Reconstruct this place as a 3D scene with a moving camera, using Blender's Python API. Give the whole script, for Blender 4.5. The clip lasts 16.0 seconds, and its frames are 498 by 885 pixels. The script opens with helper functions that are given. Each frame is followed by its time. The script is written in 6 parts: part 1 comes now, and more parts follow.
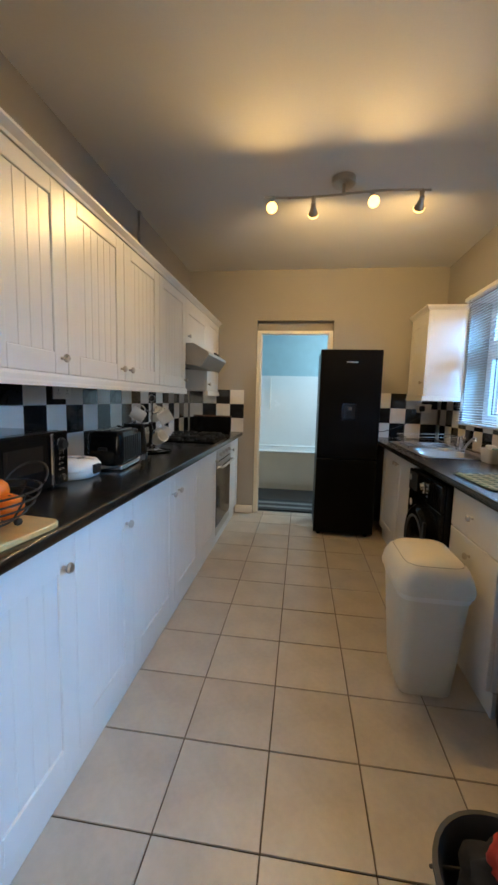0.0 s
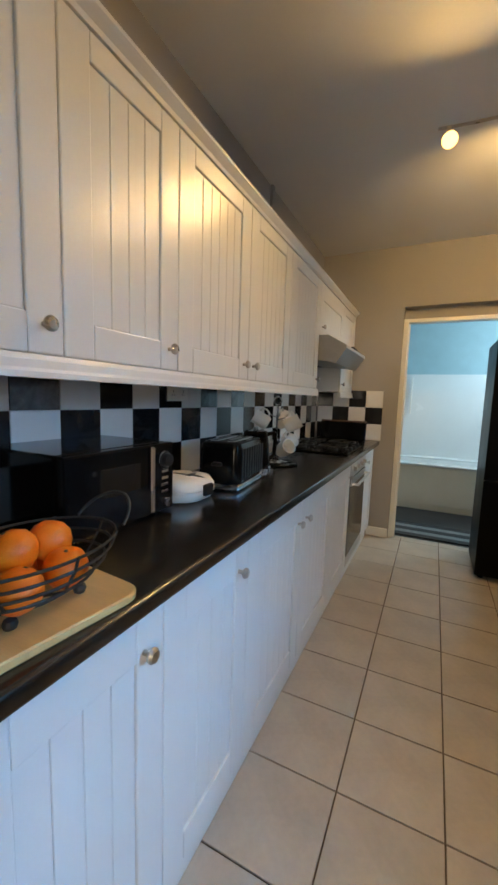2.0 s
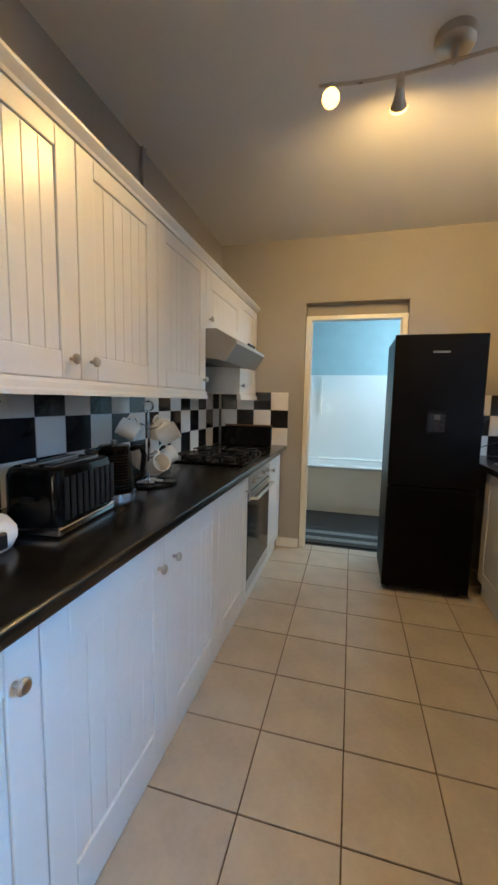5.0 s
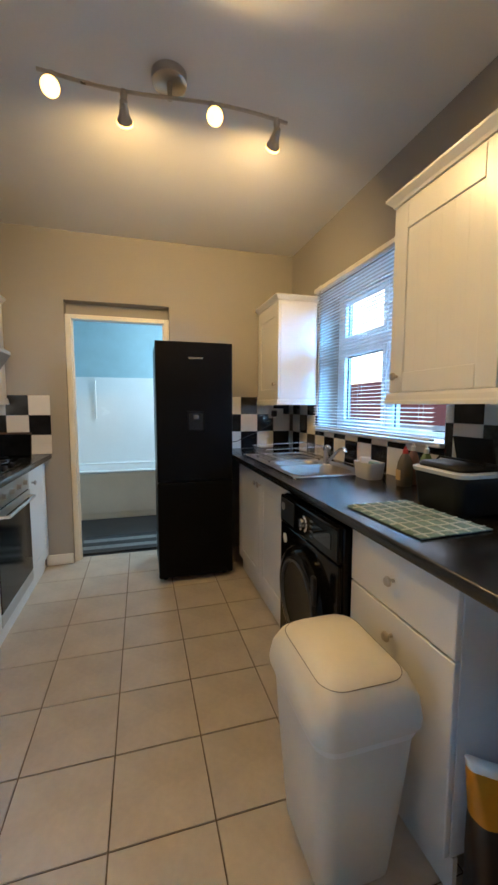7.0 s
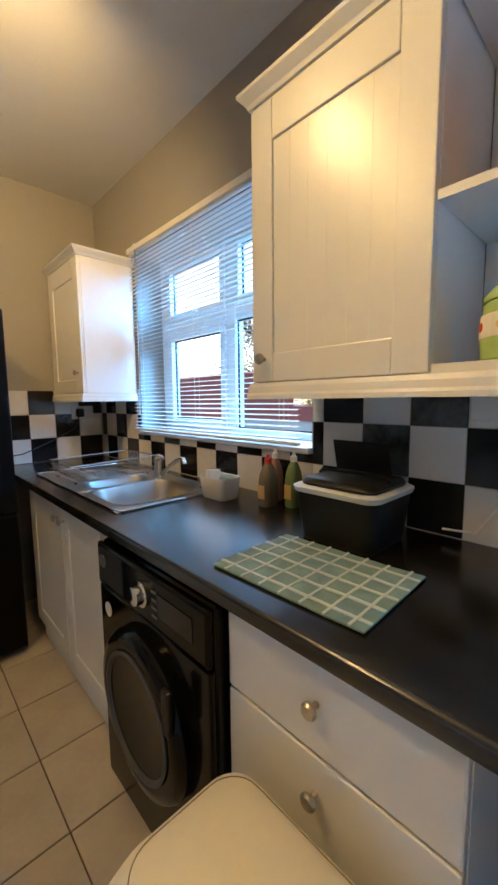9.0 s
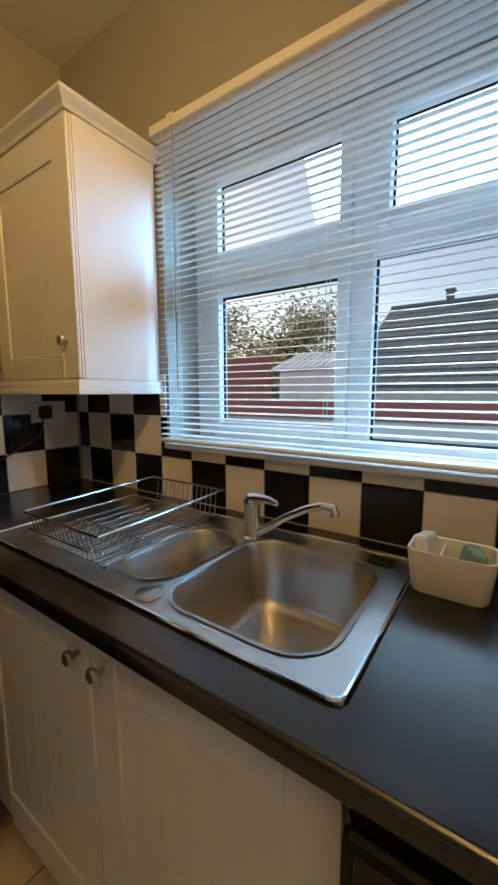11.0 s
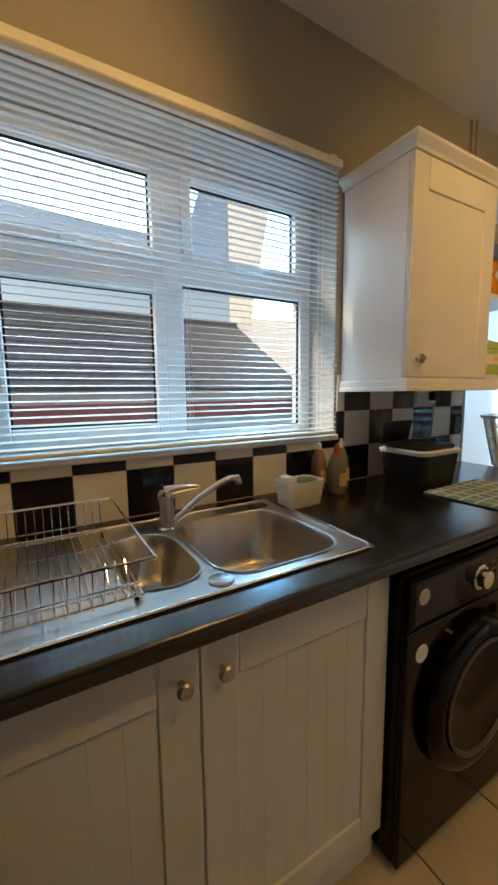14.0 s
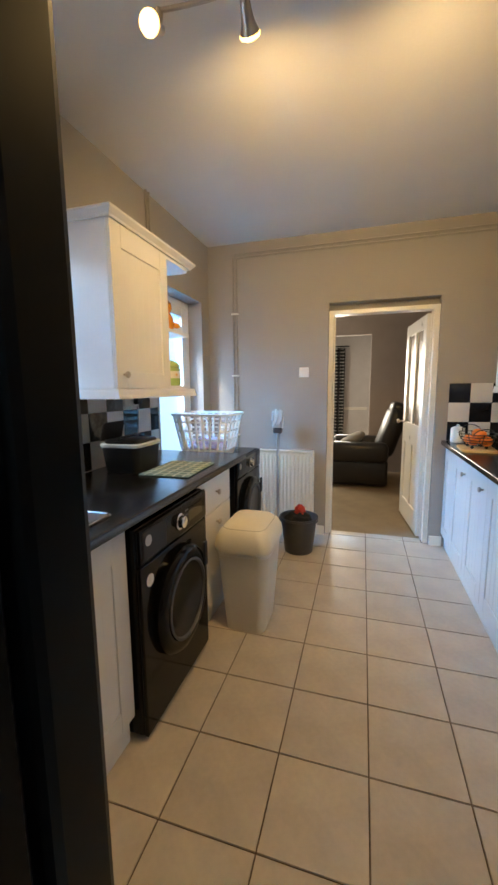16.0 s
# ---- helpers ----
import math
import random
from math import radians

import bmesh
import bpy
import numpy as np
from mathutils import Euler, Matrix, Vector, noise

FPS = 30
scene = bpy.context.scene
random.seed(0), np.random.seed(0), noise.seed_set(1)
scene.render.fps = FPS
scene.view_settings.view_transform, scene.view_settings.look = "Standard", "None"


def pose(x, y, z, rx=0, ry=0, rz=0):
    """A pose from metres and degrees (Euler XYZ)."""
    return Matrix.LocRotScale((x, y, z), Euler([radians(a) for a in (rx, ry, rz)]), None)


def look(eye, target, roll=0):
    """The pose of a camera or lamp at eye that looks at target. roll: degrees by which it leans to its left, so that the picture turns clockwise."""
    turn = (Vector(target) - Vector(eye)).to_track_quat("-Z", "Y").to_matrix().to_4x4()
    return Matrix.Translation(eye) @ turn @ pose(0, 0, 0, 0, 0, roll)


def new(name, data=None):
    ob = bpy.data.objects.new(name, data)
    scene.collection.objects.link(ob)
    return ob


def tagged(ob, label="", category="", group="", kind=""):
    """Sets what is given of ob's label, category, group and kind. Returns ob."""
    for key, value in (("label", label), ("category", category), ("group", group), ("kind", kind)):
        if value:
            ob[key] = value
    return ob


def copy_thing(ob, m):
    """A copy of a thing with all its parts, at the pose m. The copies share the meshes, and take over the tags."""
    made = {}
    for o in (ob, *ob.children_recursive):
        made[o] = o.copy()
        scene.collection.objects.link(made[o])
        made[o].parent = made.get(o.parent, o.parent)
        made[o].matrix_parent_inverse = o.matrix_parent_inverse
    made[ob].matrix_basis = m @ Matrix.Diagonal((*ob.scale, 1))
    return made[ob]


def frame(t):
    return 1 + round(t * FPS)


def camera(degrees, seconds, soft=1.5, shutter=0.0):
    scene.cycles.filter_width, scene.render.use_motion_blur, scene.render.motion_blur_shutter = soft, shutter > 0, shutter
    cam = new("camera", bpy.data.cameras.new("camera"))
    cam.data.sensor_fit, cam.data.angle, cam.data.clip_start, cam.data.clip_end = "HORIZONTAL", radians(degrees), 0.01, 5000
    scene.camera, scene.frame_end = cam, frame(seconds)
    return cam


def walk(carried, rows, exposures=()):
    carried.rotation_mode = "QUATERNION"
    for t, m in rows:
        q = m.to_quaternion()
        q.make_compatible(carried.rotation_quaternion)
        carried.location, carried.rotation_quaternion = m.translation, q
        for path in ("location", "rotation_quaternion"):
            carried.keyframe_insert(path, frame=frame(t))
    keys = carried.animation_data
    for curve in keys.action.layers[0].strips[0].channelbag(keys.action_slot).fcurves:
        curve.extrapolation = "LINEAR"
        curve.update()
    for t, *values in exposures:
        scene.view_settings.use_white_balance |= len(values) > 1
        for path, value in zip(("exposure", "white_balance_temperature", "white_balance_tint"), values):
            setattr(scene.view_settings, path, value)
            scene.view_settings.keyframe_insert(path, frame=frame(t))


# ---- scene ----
cam = camera(66.7, 16.0, soft=2.7)
PATH = [
    (0, (-0.012, -0.019, 1.263), (-0.277, 1.95, 1.038), 1.5),
    (0.5, (-0.066, 0.065, 1.268), (-0.456, 2.014, 1.044), 1.7),
    (1, (-0.111, 0.158, 1.257), (-0.64, 2.073, 1.032), 1.7),
    (1.5, (-0.166, 0.295, 1.259), (-0.856, 2.158, 1.026), 1.7),
    (2, (-0.204, 0.415, 1.267), (-1.071, 2.203, 1.032), 1.8),
    (2.5, (-0.229, 0.527, 1.268), (-1.235, 2.239, 1.032), 1.7),
    (3, (-0.251, 0.678, 1.295), (-1.291, 2.369, 1.056), 1.7),
    (3.2, (-0.255, 0.724, 1.3), (-1.297, 2.414, 1.064), 1.8),
    (5.3, (-0.08, 0.844, 1.279), (-0.429, 2.802, 1.074), 1.0),
    (5.5, (-0.066, 0.84, 1.27), (-0.298, 2.817, 1.074), 0.9),
    (6, (-0.038, 0.827, 1.269), (0.025, 2.817, 1.075), 0.6),
    (6.5, (0.001, 0.812, 1.277), (0.321, 2.777, 1.087), 0.4),
    (7, (0.047, 0.808, 1.285), (0.593, 2.723, 1.093), 0.1),
    (7.5, (0.108, 0.837, 1.268), (0.891, 2.667, 1.071), -0.1),
    (8, (0.194, 0.977, 1.256), (1.221, 2.681, 1.049), -0.4),
    (8.2, (0.213, 1.042, 1.271), (1.334, 2.685, 1.064), -0.5),
    (10.5, (0.353, 2.202, 1.297), (1.905, 3.437, 1.038), -0.1),
    (11, (0.391, 2.474, 1.298), (2.026, 3.594, 1.035), -0.1),
    (11.5, (0.453, 2.74, 1.315), (2.219, 3.637, 1.039), -0.3),
    (12, (0.424, 2.966, 1.305), (2.286, 3.647, 1.041), -0.3),
    (12.5, (0.386, 3.135, 1.309), (2.333, 3.506, 1.04), -0.5),
    (13, (0.364, 3.217, 1.315), (2.345, 3.206, 1.043), -0.8),
    (13.5, (0.278, 3.285, 1.32), (2.192, 2.776, 1.041), -0.7),
    (14, (0.182, 3.347, 1.291), (1.893, 2.343, 1.034), -0.7),
    (14.5, (0.084, 3.422, 1.319), (1.515, 2.05, 1.05), -0.7),
    (15, (0.022, 3.519, 1.342), (1.164, 1.9, 1.067), -0.6),
    (15.5, (0.007, 3.623, 1.332), (0.857, 1.834, 1.054), -0.5),
    (16, (-0.014, 3.693, 1.334), (0.555, 1.796, 1.054), -0.5),
]
EXPOSURES = [(0, 0.42, 6300, 10), (1.5, 0.36, 6450, 10), (3, 0.46, 6600, 10), (5.5, 0.62, 6150, 10), (7, 0.64, 5950, 10), (8.2, 0.74, 5900, 10), (10.5, 0.4, 7150, 10), (11.5, -0.05, 8000, 10), (12.5, -0.18, 8100, 10), (13.5, -0.1, 8100, 10), (14, 0.15, 8100, 10), (14.5, 0.47, 8000, 10), (15, 0.67, 7700, 10), (15.5, 0.77, 6900, 10), (16, 0.86, 6100, 10)]
walk(cam, [(t, look(eye, target, roll)) for t, eye, target, roll in PATH], EXPOSURES)

# ---- light and sky ----
world = bpy.data.worlds.new("sky")
scene.world = world
world.use_nodes = True
wn = world.node_tree
sky = wn.nodes.new("ShaderNodeTexSky")
sky.sky_type, sky.sun_disc = "NISHITA", False
sky.sun_elevation, sky.sun_rotation = radians(34), radians(27)
wn.links.new(sky.outputs[0], wn.nodes["Background"].inputs[0])
wn.nodes["Background"].inputs[1].default_value = 0.15


def lamp(name, kind, m, energy, colour, **more):
    data = bpy.data.lights.new(name, kind)
    data.energy, data.color = energy, colour
    ob = new(name, data)
    ob.matrix_world = m
    for key, value in more.items():
        if key == "size":
            data.size = value
        elif key == "size_y":
            data.shape, data.size_y = "RECTANGLE", value
        elif key == "radius":
            data.shadow_soft_size = value
        elif key == "angle":
            data.angle = value
        elif key == "cone":
            data.spot_size, data.spot_blend = radians(value), 1.0
    return ob


lamp("sun", "SUN", look((6, 12, 9), (0, 0, 0)), 2.0, (1, 0.93, 0.82), angle=radians(6))
SKYBLUE, WARM = (0.38, 0.68, 1.0), (1.0, 0.62, 0.22)
lamp("window_daylight", "AREA", look((2.75, 2.88, 3.0), (-0.5, 2.5, 0.2)), 62, SKYBLUE, size=1.6, size_y=1.3)
lamp("back_door_daylight", "AREA", look((2.9, 0.87, 2.55), (-0.7, 1.6, 0.4)), 190, (0.13, 0.50, 1.0), size=1.3, size_y=1.3)
# Added fill lamp inside the windowless bathroom, to brighten what the doorway shows.
lamp("bathroom_fill", "AREA", look((1.15, 5.2, 1.9), (-0.5, 5.3, 1.1)), 34, (0.62, 0.86, 1.0), size=0.5, size_y=0.8)
# Two warm fill lamps added out of view to light the living room.
lamp("living_room_fill", "AREA", look((0.9, -4.4, 1.5), (0.2, -2, 0.9)), 45, (1.0, 0.87, 0.66), size=1.2, size_y=1.2)
lamp("living_room_side_fill", "AREA", look((2.2, -2.2, 1.9), (0.0, -2.0, 0.7)), 30, (1.0, 0.86, 0.62), size=0.9, size_y=0.9)


# ---- materials ----
def mat(name, colour, rough=0.5, metal=0.0, vary=0.06, scale=6.0, bump=0.0, bscale=60.0, spec=0.5, coat=0.0, stretch=(1, 1, 1), second=None, piece=0.0, rvary=0.08):
    m = bpy.data.materials.new(name)
    m.use_nodes = True
    t, n = m.node_tree, m.node_tree.nodes
    b = n["Principled BSDF"]
    b.inputs["Metallic"].default_value = metal
    b.inputs["Specular IOR Level"].default_value = spec
    b.inputs["Coat Weight"].default_value = coat
    co = n.new("ShaderNodeTexCoord")
    mp = n.new("ShaderNodeMapping")
    mp.inputs["Scale"].default_value = stretch
    t.links.new(co.outputs["Object"], mp.inputs[0])
    big, small = n.new("ShaderNodeTexNoise"), n.new("ShaderNodeTexNoise")
    big.inputs["Scale"].default_value, small.inputs["Scale"].default_value = scale, bscale
    big.inputs["Detail"].default_value, small.inputs["Detail"].default_value = 5, 4
    for tex in (big, small):
        t.links.new(mp.outputs[0], tex.inputs["Vector"])
    add = n.new("ShaderNodeMath")
    add.operation = "MULTIPLY_ADD"
    add.inputs[1].default_value = 0.35
    t.links.new(small.outputs["Fac"], add.inputs[0])
    t.links.new(big.outputs["Fac"], add.inputs[2])
    ramp = n.new("ShaderNodeValToRGB")
    lo = [max(0, c * (1 - vary)) for c in (second or colour)]
    hi = [min(1, c * (1 + vary)) for c in colour]
    ramp.color_ramp.elements[0].position, ramp.color_ramp.elements[1].position = 0.45, 0.92
    ramp.color_ramp.elements[0].color, ramp.color_ramp.elements[1].color = (*lo, 1), (*hi, 1)
    t.links.new(add.outputs[0], ramp.inputs[0])
    out = ramp.outputs[0]
    if piece:
        info, hsv = n.new("ShaderNodeObjectInfo"), n.new("ShaderNodeHueSaturation")
        mr = n.new("ShaderNodeMapRange")
        mr.inputs["To Min"].default_value, mr.inputs["To Max"].default_value = 1 - piece, 1 + piece
        t.links.new(info.outputs["Random"], mr.inputs[0])
        t.links.new(mr.outputs[0], hsv.inputs["Value"])
        t.links.new(out, hsv.inputs["Color"])
        out = hsv.outputs[0]
    t.links.new(out, b.inputs["Base Color"])
    rr = n.new("ShaderNodeMapRange")
    rr.inputs["To Min"].default_value, rr.inputs["To Max"].default_value = max(0.02, rough - rvary), min(1, rough + rvary)
    t.links.new(big.outputs["Fac"], rr.inputs[0])
    t.links.new(rr.outputs[0], b.inputs["Roughness"])
    if bump:
        bn = n.new("ShaderNodeBump")
        bn.inputs["Strength"].default_value, bn.inputs["Distance"].default_value = bump, 0.002
        t.links.new(small.outputs["Fac"], bn.inputs["Height"])
        t.links.new(bn.outputs[0], b.inputs["Normal"])
    return m


def glass(name, tint=(1, 1, 1), rough=0.0):
    m = bpy.data.materials.new(name)
    m.use_nodes = True
    b = m.node_tree.nodes["Principled BSDF"]
    b.inputs["Base Color"].default_value = (*tint, 1)
    b.inputs["Transmission Weight"].default_value, b.inputs["Roughness"].default_value = 1, rough
    b.inputs["IOR"].default_value = 1.05 if not rough else 1.3
    return m


def glow(name, colour, strength):
    m = bpy.data.materials.new(name)
    m.use_nodes = True
    b = m.node_tree.nodes["Principled BSDF"]
    b.inputs["Emission Color"].default_value, b.inputs["Emission Strength"].default_value = (*colour, 1), strength
    return m


PAINT = mat("grey_wall_paint", (0.34, 0.32, 0.295), 0.75, vary=0.05, scale=1.5, bump=0.12, bscale=140)
CEIL = mat("ceiling_paint", (0.68, 0.67, 0.65), 0.8, vary=0.04, scale=1.2, bump=0.15, bscale=90)
WHITE = mat("white_vinyl_front", (0.72, 0.715, 0.70), 0.32, vary=0.03, scale=4, bump=0.04, bscale=160)
CARCASS = mat("white_melamine", (0.75, 0.75, 0.75), 0.4, vary=0.03)
GLOSSW = mat("white_gloss_paint", (0.76, 0.74, 0.69), 0.3, vary=0.04, bump=0.05)
UPVC = mat("white_upvc", (0.80, 0.81, 0.82), 0.25, vary=0.02)
TILEF = mat("beige_floor_tile", (0.52, 0.455, 0.375), 0.34, vary=0.07, scale=5, bump=0.08, bscale=45, second=(0.46, 0.40, 0.33), piece=0.045)
GROUT = mat("brown_grout", (0.13, 0.09, 0.06), 0.9, vary=0.3, scale=9)
TW = mat("white_glazed_tile", (0.72, 0.70, 0.67), 0.16, vary=0.03, bump=0.05, bscale=25, piece=0.03)
TB = mat("black_glazed_tile", (0.012, 0.012, 0.014), 0.09, vary=0.3, bump=0.06, bscale=22, piece=0.2, rvary=0.04, spec=0.32)
TM = mat("marbled_dark_tile", (0.08, 0.085, 0.085), 0.12, vary=0.5, scale=9, second=(0.015, 0.016, 0.017))
TG = mat("wall_tile_grout", (0.55, 0.53, 0.5), 0.9)
WTOP = mat("black_stone_laminate", (0.009, 0.008, 0.0075), 0.22, vary=0.4, scale=14, second=(0.005, 0.005, 0.005), rvary=0.05, spec=0.85, bump=0.03, bscale=180)


def flecks(m, colour, scale, low, high):
    """Sparse pale mineral flecks over a stone-effect laminate."""
    t, n = m.node_tree, m.node_tree.nodes
    b = n["Principled BSDF"]
    src = b.inputs["Base Color"].links[0].from_socket
    co, tex, ramp, mix = n.new("ShaderNodeTexCoord"), n.new("ShaderNodeTexNoise"), n.new("ShaderNodeValToRGB"), n.new("ShaderNodeMix")
    mix.data_type = "RGBA"
    tex.inputs["Scale"].default_value, tex.inputs["Detail"].default_value, tex.inputs["Distortion"].default_value = scale, 6, 1.2
    ramp.color_ramp.elements[0].position, ramp.color_ramp.elements[1].position = low, high
    t.links.new(co.outputs["Object"], tex.inputs["Vector"])
    t.links.new(tex.outputs["Fac"], ramp.inputs[0])
    t.links.new(ramp.outputs[0], mix.inputs["Factor"])
    t.links.new(src, mix.inputs["A"])
    mix.inputs["B"].default_value = (*colour, 1)
    t.links.new(mix.outputs["Result"], b.inputs["Base Color"])


flecks(WTOP, (0.07, 0.052, 0.036), 16, 0.68, 0.84)
STEEL = mat("brushed_steel", (0.52, 0.50, 0.48), 0.31, 1.0, vary=0.08, scale=3, bump=0.012, bscale=300, stretch=(1, 8, 1))
HOODM = mat("dull_steel", (0.27, 0.26, 0.25), 0.38, 1.0, vary=0.1, stretch=(1, 8, 1))
CHROME = mat("chrome", (0.75, 0.75, 0.76), 0.09, 1.0, vary=0.03, rvary=0.03)
NICKEL = mat("satin_nickel", (0.50, 0.46, 0.41), 0.3, 1.0, vary=0.08)
BLACKG = mat("black_gloss_enamel", (0.004, 0.004, 0.0045), 0.12, vary=0.2, rvary=0.04, spec=0.17)
BLACKS = mat("black_satin_steel", (0.003, 0.003, 0.0035), 0.34, vary=0.25, spec=0.09)
BLACKP = mat("black_plastic", (0.011, 0.011, 0.012), 0.42, vary=0.2, spec=0.3)
BLACKGLASS = mat("black_glass", (0.006, 0.006, 0.007), 0.04, vary=0.1, rvary=0.02)
DARKIRON = mat("matt_black_iron", (0.012, 0.012, 0.012), 0.6, vary=0.3, bump=0.2)
WHITEP = mat("white_plastic", (0.78, 0.76, 0.71), 0.35, vary=0.03)
CREAMP = mat("cream_plastic", (0.70, 0.66, 0.57), 0.38, vary=0.05, scale=3, bump=0.03)
GREYP = mat("dark_grey_plastic", (0.055, 0.057, 0.062), 0.5, vary=0.15)
CANE = mat("pale_wood_board", (0.60, 0.40, 0.17), 0.4, vary=0.12, scale=5, stretch=(1, 7, 1), bump=0.05)
DARKWOOD = mat("dark_wood_board", (0.10, 0.055, 0.03), 0.45, vary=0.3, scale=6, stretch=(9, 1, 1))
ORANGE = mat("orange_peel", (0.78, 0.165, 0.004), 0.42, vary=0.10, scale=10, bump=0.5, bscale=220)
LEATHER = mat("black_leather", (0.012, 0.010, 0.009), 0.36, vary=0.3, bump=0.4, bscale=130)
CARPET = mat("beige_carpet", (0.27, 0.205, 0.13), 0.95, vary=0.15, scale=4, bump=0.8, bscale=350)
GLASS = glass("window_glass")
FROST = glass("frosted_glass", (0.9, 0.97, 1.0), 0.45)
BULB = glow("lit_bulb", (1.0, 0.50, 0.12), 4.0)


# ---- mesh helpers ----
ORIGIN = {}


def thing(name, at, label, category, group="", kind="", turn=0):
    ob = new(name)
    ob.matrix_world = pose(*at, 0, 0, turn)
    ORIGIN[ob] = Vector(at)
    ob.empty_display_size = 0.1
    return tagged(ob, label, category, group, kind)


def part(name, bm, material, parent=None, label="", smooth=False, local=False):
    me = bpy.data.meshes.new(name)
    o = ORIGIN.get(parent, Vector((0, 0, 0)))
    if not local:
        bmesh.ops.translate(bm, verts=bm.verts, vec=-o)
    bmesh.ops.recalc_face_normals(bm, faces=bm.faces)
    bm.to_mesh(me)
    bm.free()
    if smooth:
        for p in me.polygons:
            p.use_smooth = True
    me.materials.append(material)
    ob = new(name, me)
    if parent:
        ob.parent = parent
        ORIGIN[ob] = o
    if label:
        ob["label"] = label
    return ob


def solid(name, bm, material, label, category="", kind=""):
    ob = part(name, bm, material)
    return tagged(ob, label, category, "", kind)


def box(x0, y0, z0, x1, y1, z1, r=0.0, bm=None, seg=1):
    b = bmesh.new()
    bmesh.ops.create_cube(b, size=1)
    for v in b.verts:
        v.co = Vector(((x0 + x1) / 2 + v.co.x * (x1 - x0), (y0 + y1) / 2 + v.co.y * (y1 - y0), (z0 + z1) / 2 + v.co.z * (z1 - z0)))
    if r:
        bmesh.ops.bevel(b, geom=b.edges[:], offset=r, segments=seg, affect="EDGES", profile=0.5)
    return join(bm, b)


def join(bm, b):
    if bm is None:
        return b
    me = bpy.data.meshes.new("tmp")
    b.to_mesh(me)
    b.free()
    bm.from_mesh(me)
    bpy.data.meshes.remove(me)
    return bm


def boxes(rows, r=0.0):
    bm = bmesh.new()
    for row in rows:
        box(*row, r, bm)
    return bm


def lathe(profile, at, axis=(0, 0, 1), n=24, bm=None):
    b = bmesh.new()
    rings = []
    for r, z in profile:
        rings.append([b.verts.new((max(r, 1e-4) * math.cos(2 * math.pi * k / n), max(r, 1e-4) * math.sin(2 * math.pi * k / n), z)) for k in range(n)])
    for a, c in zip(rings, rings[1:]):
        for k in range(n):
            b.faces.new((a[k], a[(k + 1) % n], c[(k + 1) % n], c[k]))
    b.faces.new(rings[0][::-1])
    b.faces.new(rings[-1])
    turn = Vector(axis).to_track_quat("Z", "Y").to_matrix().to_4x4()
    bmesh.ops.transform(b, matrix=Matrix.Translation(at) @ turn, verts=b.verts)
    return join(bm, b)


def tube(points, r, n=8, bm=None, closed=False):
    b = bmesh.new()
    pts = [Vector(p) for p in points]
    rings = []
    up = None
    for i, p in enumerate(pts):
        a = pts[i - 1] if i or closed else p
        c = pts[(i + 1) % len(pts)] if i < len(pts) - 1 or closed else p
        d = (c - a).normalized()
        if up is None:
            up = d.orthogonal().normalized()
        up = (up - d * up.dot(d)).normalized()
        side = d.cross(up)
        rad = r[i] if isinstance(r, (list, tuple)) else r
        rings.append([b.verts.new(p + rad * (math.cos(2 * math.pi * k / n) * up + math.sin(2 * math.pi * k / n) * side)) for k in range(n)])
    pairs = list(zip(rings, rings[1:])) + ([(rings[-1], rings[0])] if closed else [])
    for a, c in pairs:
        for k in range(n):
            b.faces.new((a[k], a[(k + 1) % n], c[(k + 1) % n], c[k]))
    if not closed:
        b.faces.new(rings[0][::-1])
        b.faces.new(rings[-1])
    return join(bm, b)


def loft(sections, bm=None, cap=True):
    """Rings of equal count, from the first to the last."""
    b = bmesh.new()
    rings = [[b.verts.new(p) for p in s] for s in sections]
    n = len(rings[0])
    for a, c in zip(rings, rings[1:]):
        for k in range(n):
            b.faces.new((a[k], a[(k + 1) % n], c[(k + 1) % n], c[k]))
    if cap:
        b.faces.new(rings[0][::-1])
        b.faces.new(rings[-1])
    return join(bm, b)


def rrect(cx, cy, z, w, d, r, n=6):
    """A rounded rectangle, as a ring of points."""
    out = []
    for k, (sx, sy) in enumerate(((1, 1), (-1, 1), (-1, -1), (1, -1))):
        for i in range(n):
            a = math.pi / 2 * (k + i / (n - 1))
            out.append((cx + sx * (w / 2 - r) + r * math.cos(a), cy + sy * (d / 2 - r) + r * math.sin(a), z))
    return out


def smooth(ob, angle=40):
    for p in ob.data.polygons:
        p.use_smooth = True
    ob.data.set_sharp_from_angle(angle=radians(angle))
    return ob


# ---- the room ----
XL, XR, YF, YB, H = -1.25, 1.383, 0.30, 4.09, 2.611
GRID, GX, GY = 0.3175, -0.0756, 2.1735
WT, UND = 0.905, 0.867

solid("floor", boxes([(XL - 0.3, YF - 0.12, -0.12, XR + 0.3, YB + 0.11, -0.006)]), GROUT, "beige ceramic tiled kitchen floor with brown grout", "floor", "structure")
solid("ceiling", boxes([(XL - 0.3, YF - 0.2, H, XR + 0.3, YB + 0.2, H + 0.12)]), CEIL, "plain off-white painted kitchen ceiling", "ceiling", "structure")
solid("wall_west", boxes([(XL - 0.2, YF - 0.2, 0, XL, YB + 0.2, H)]), PAINT, "grey painted wall behind the long run of units", "wall", "structure")
WY0, WY1, WZ0, WZ1 = 2.225, 3.51, 1.115, 2.12
DY0, DY1, DZ1 = 0.47, 1.26, 2.09
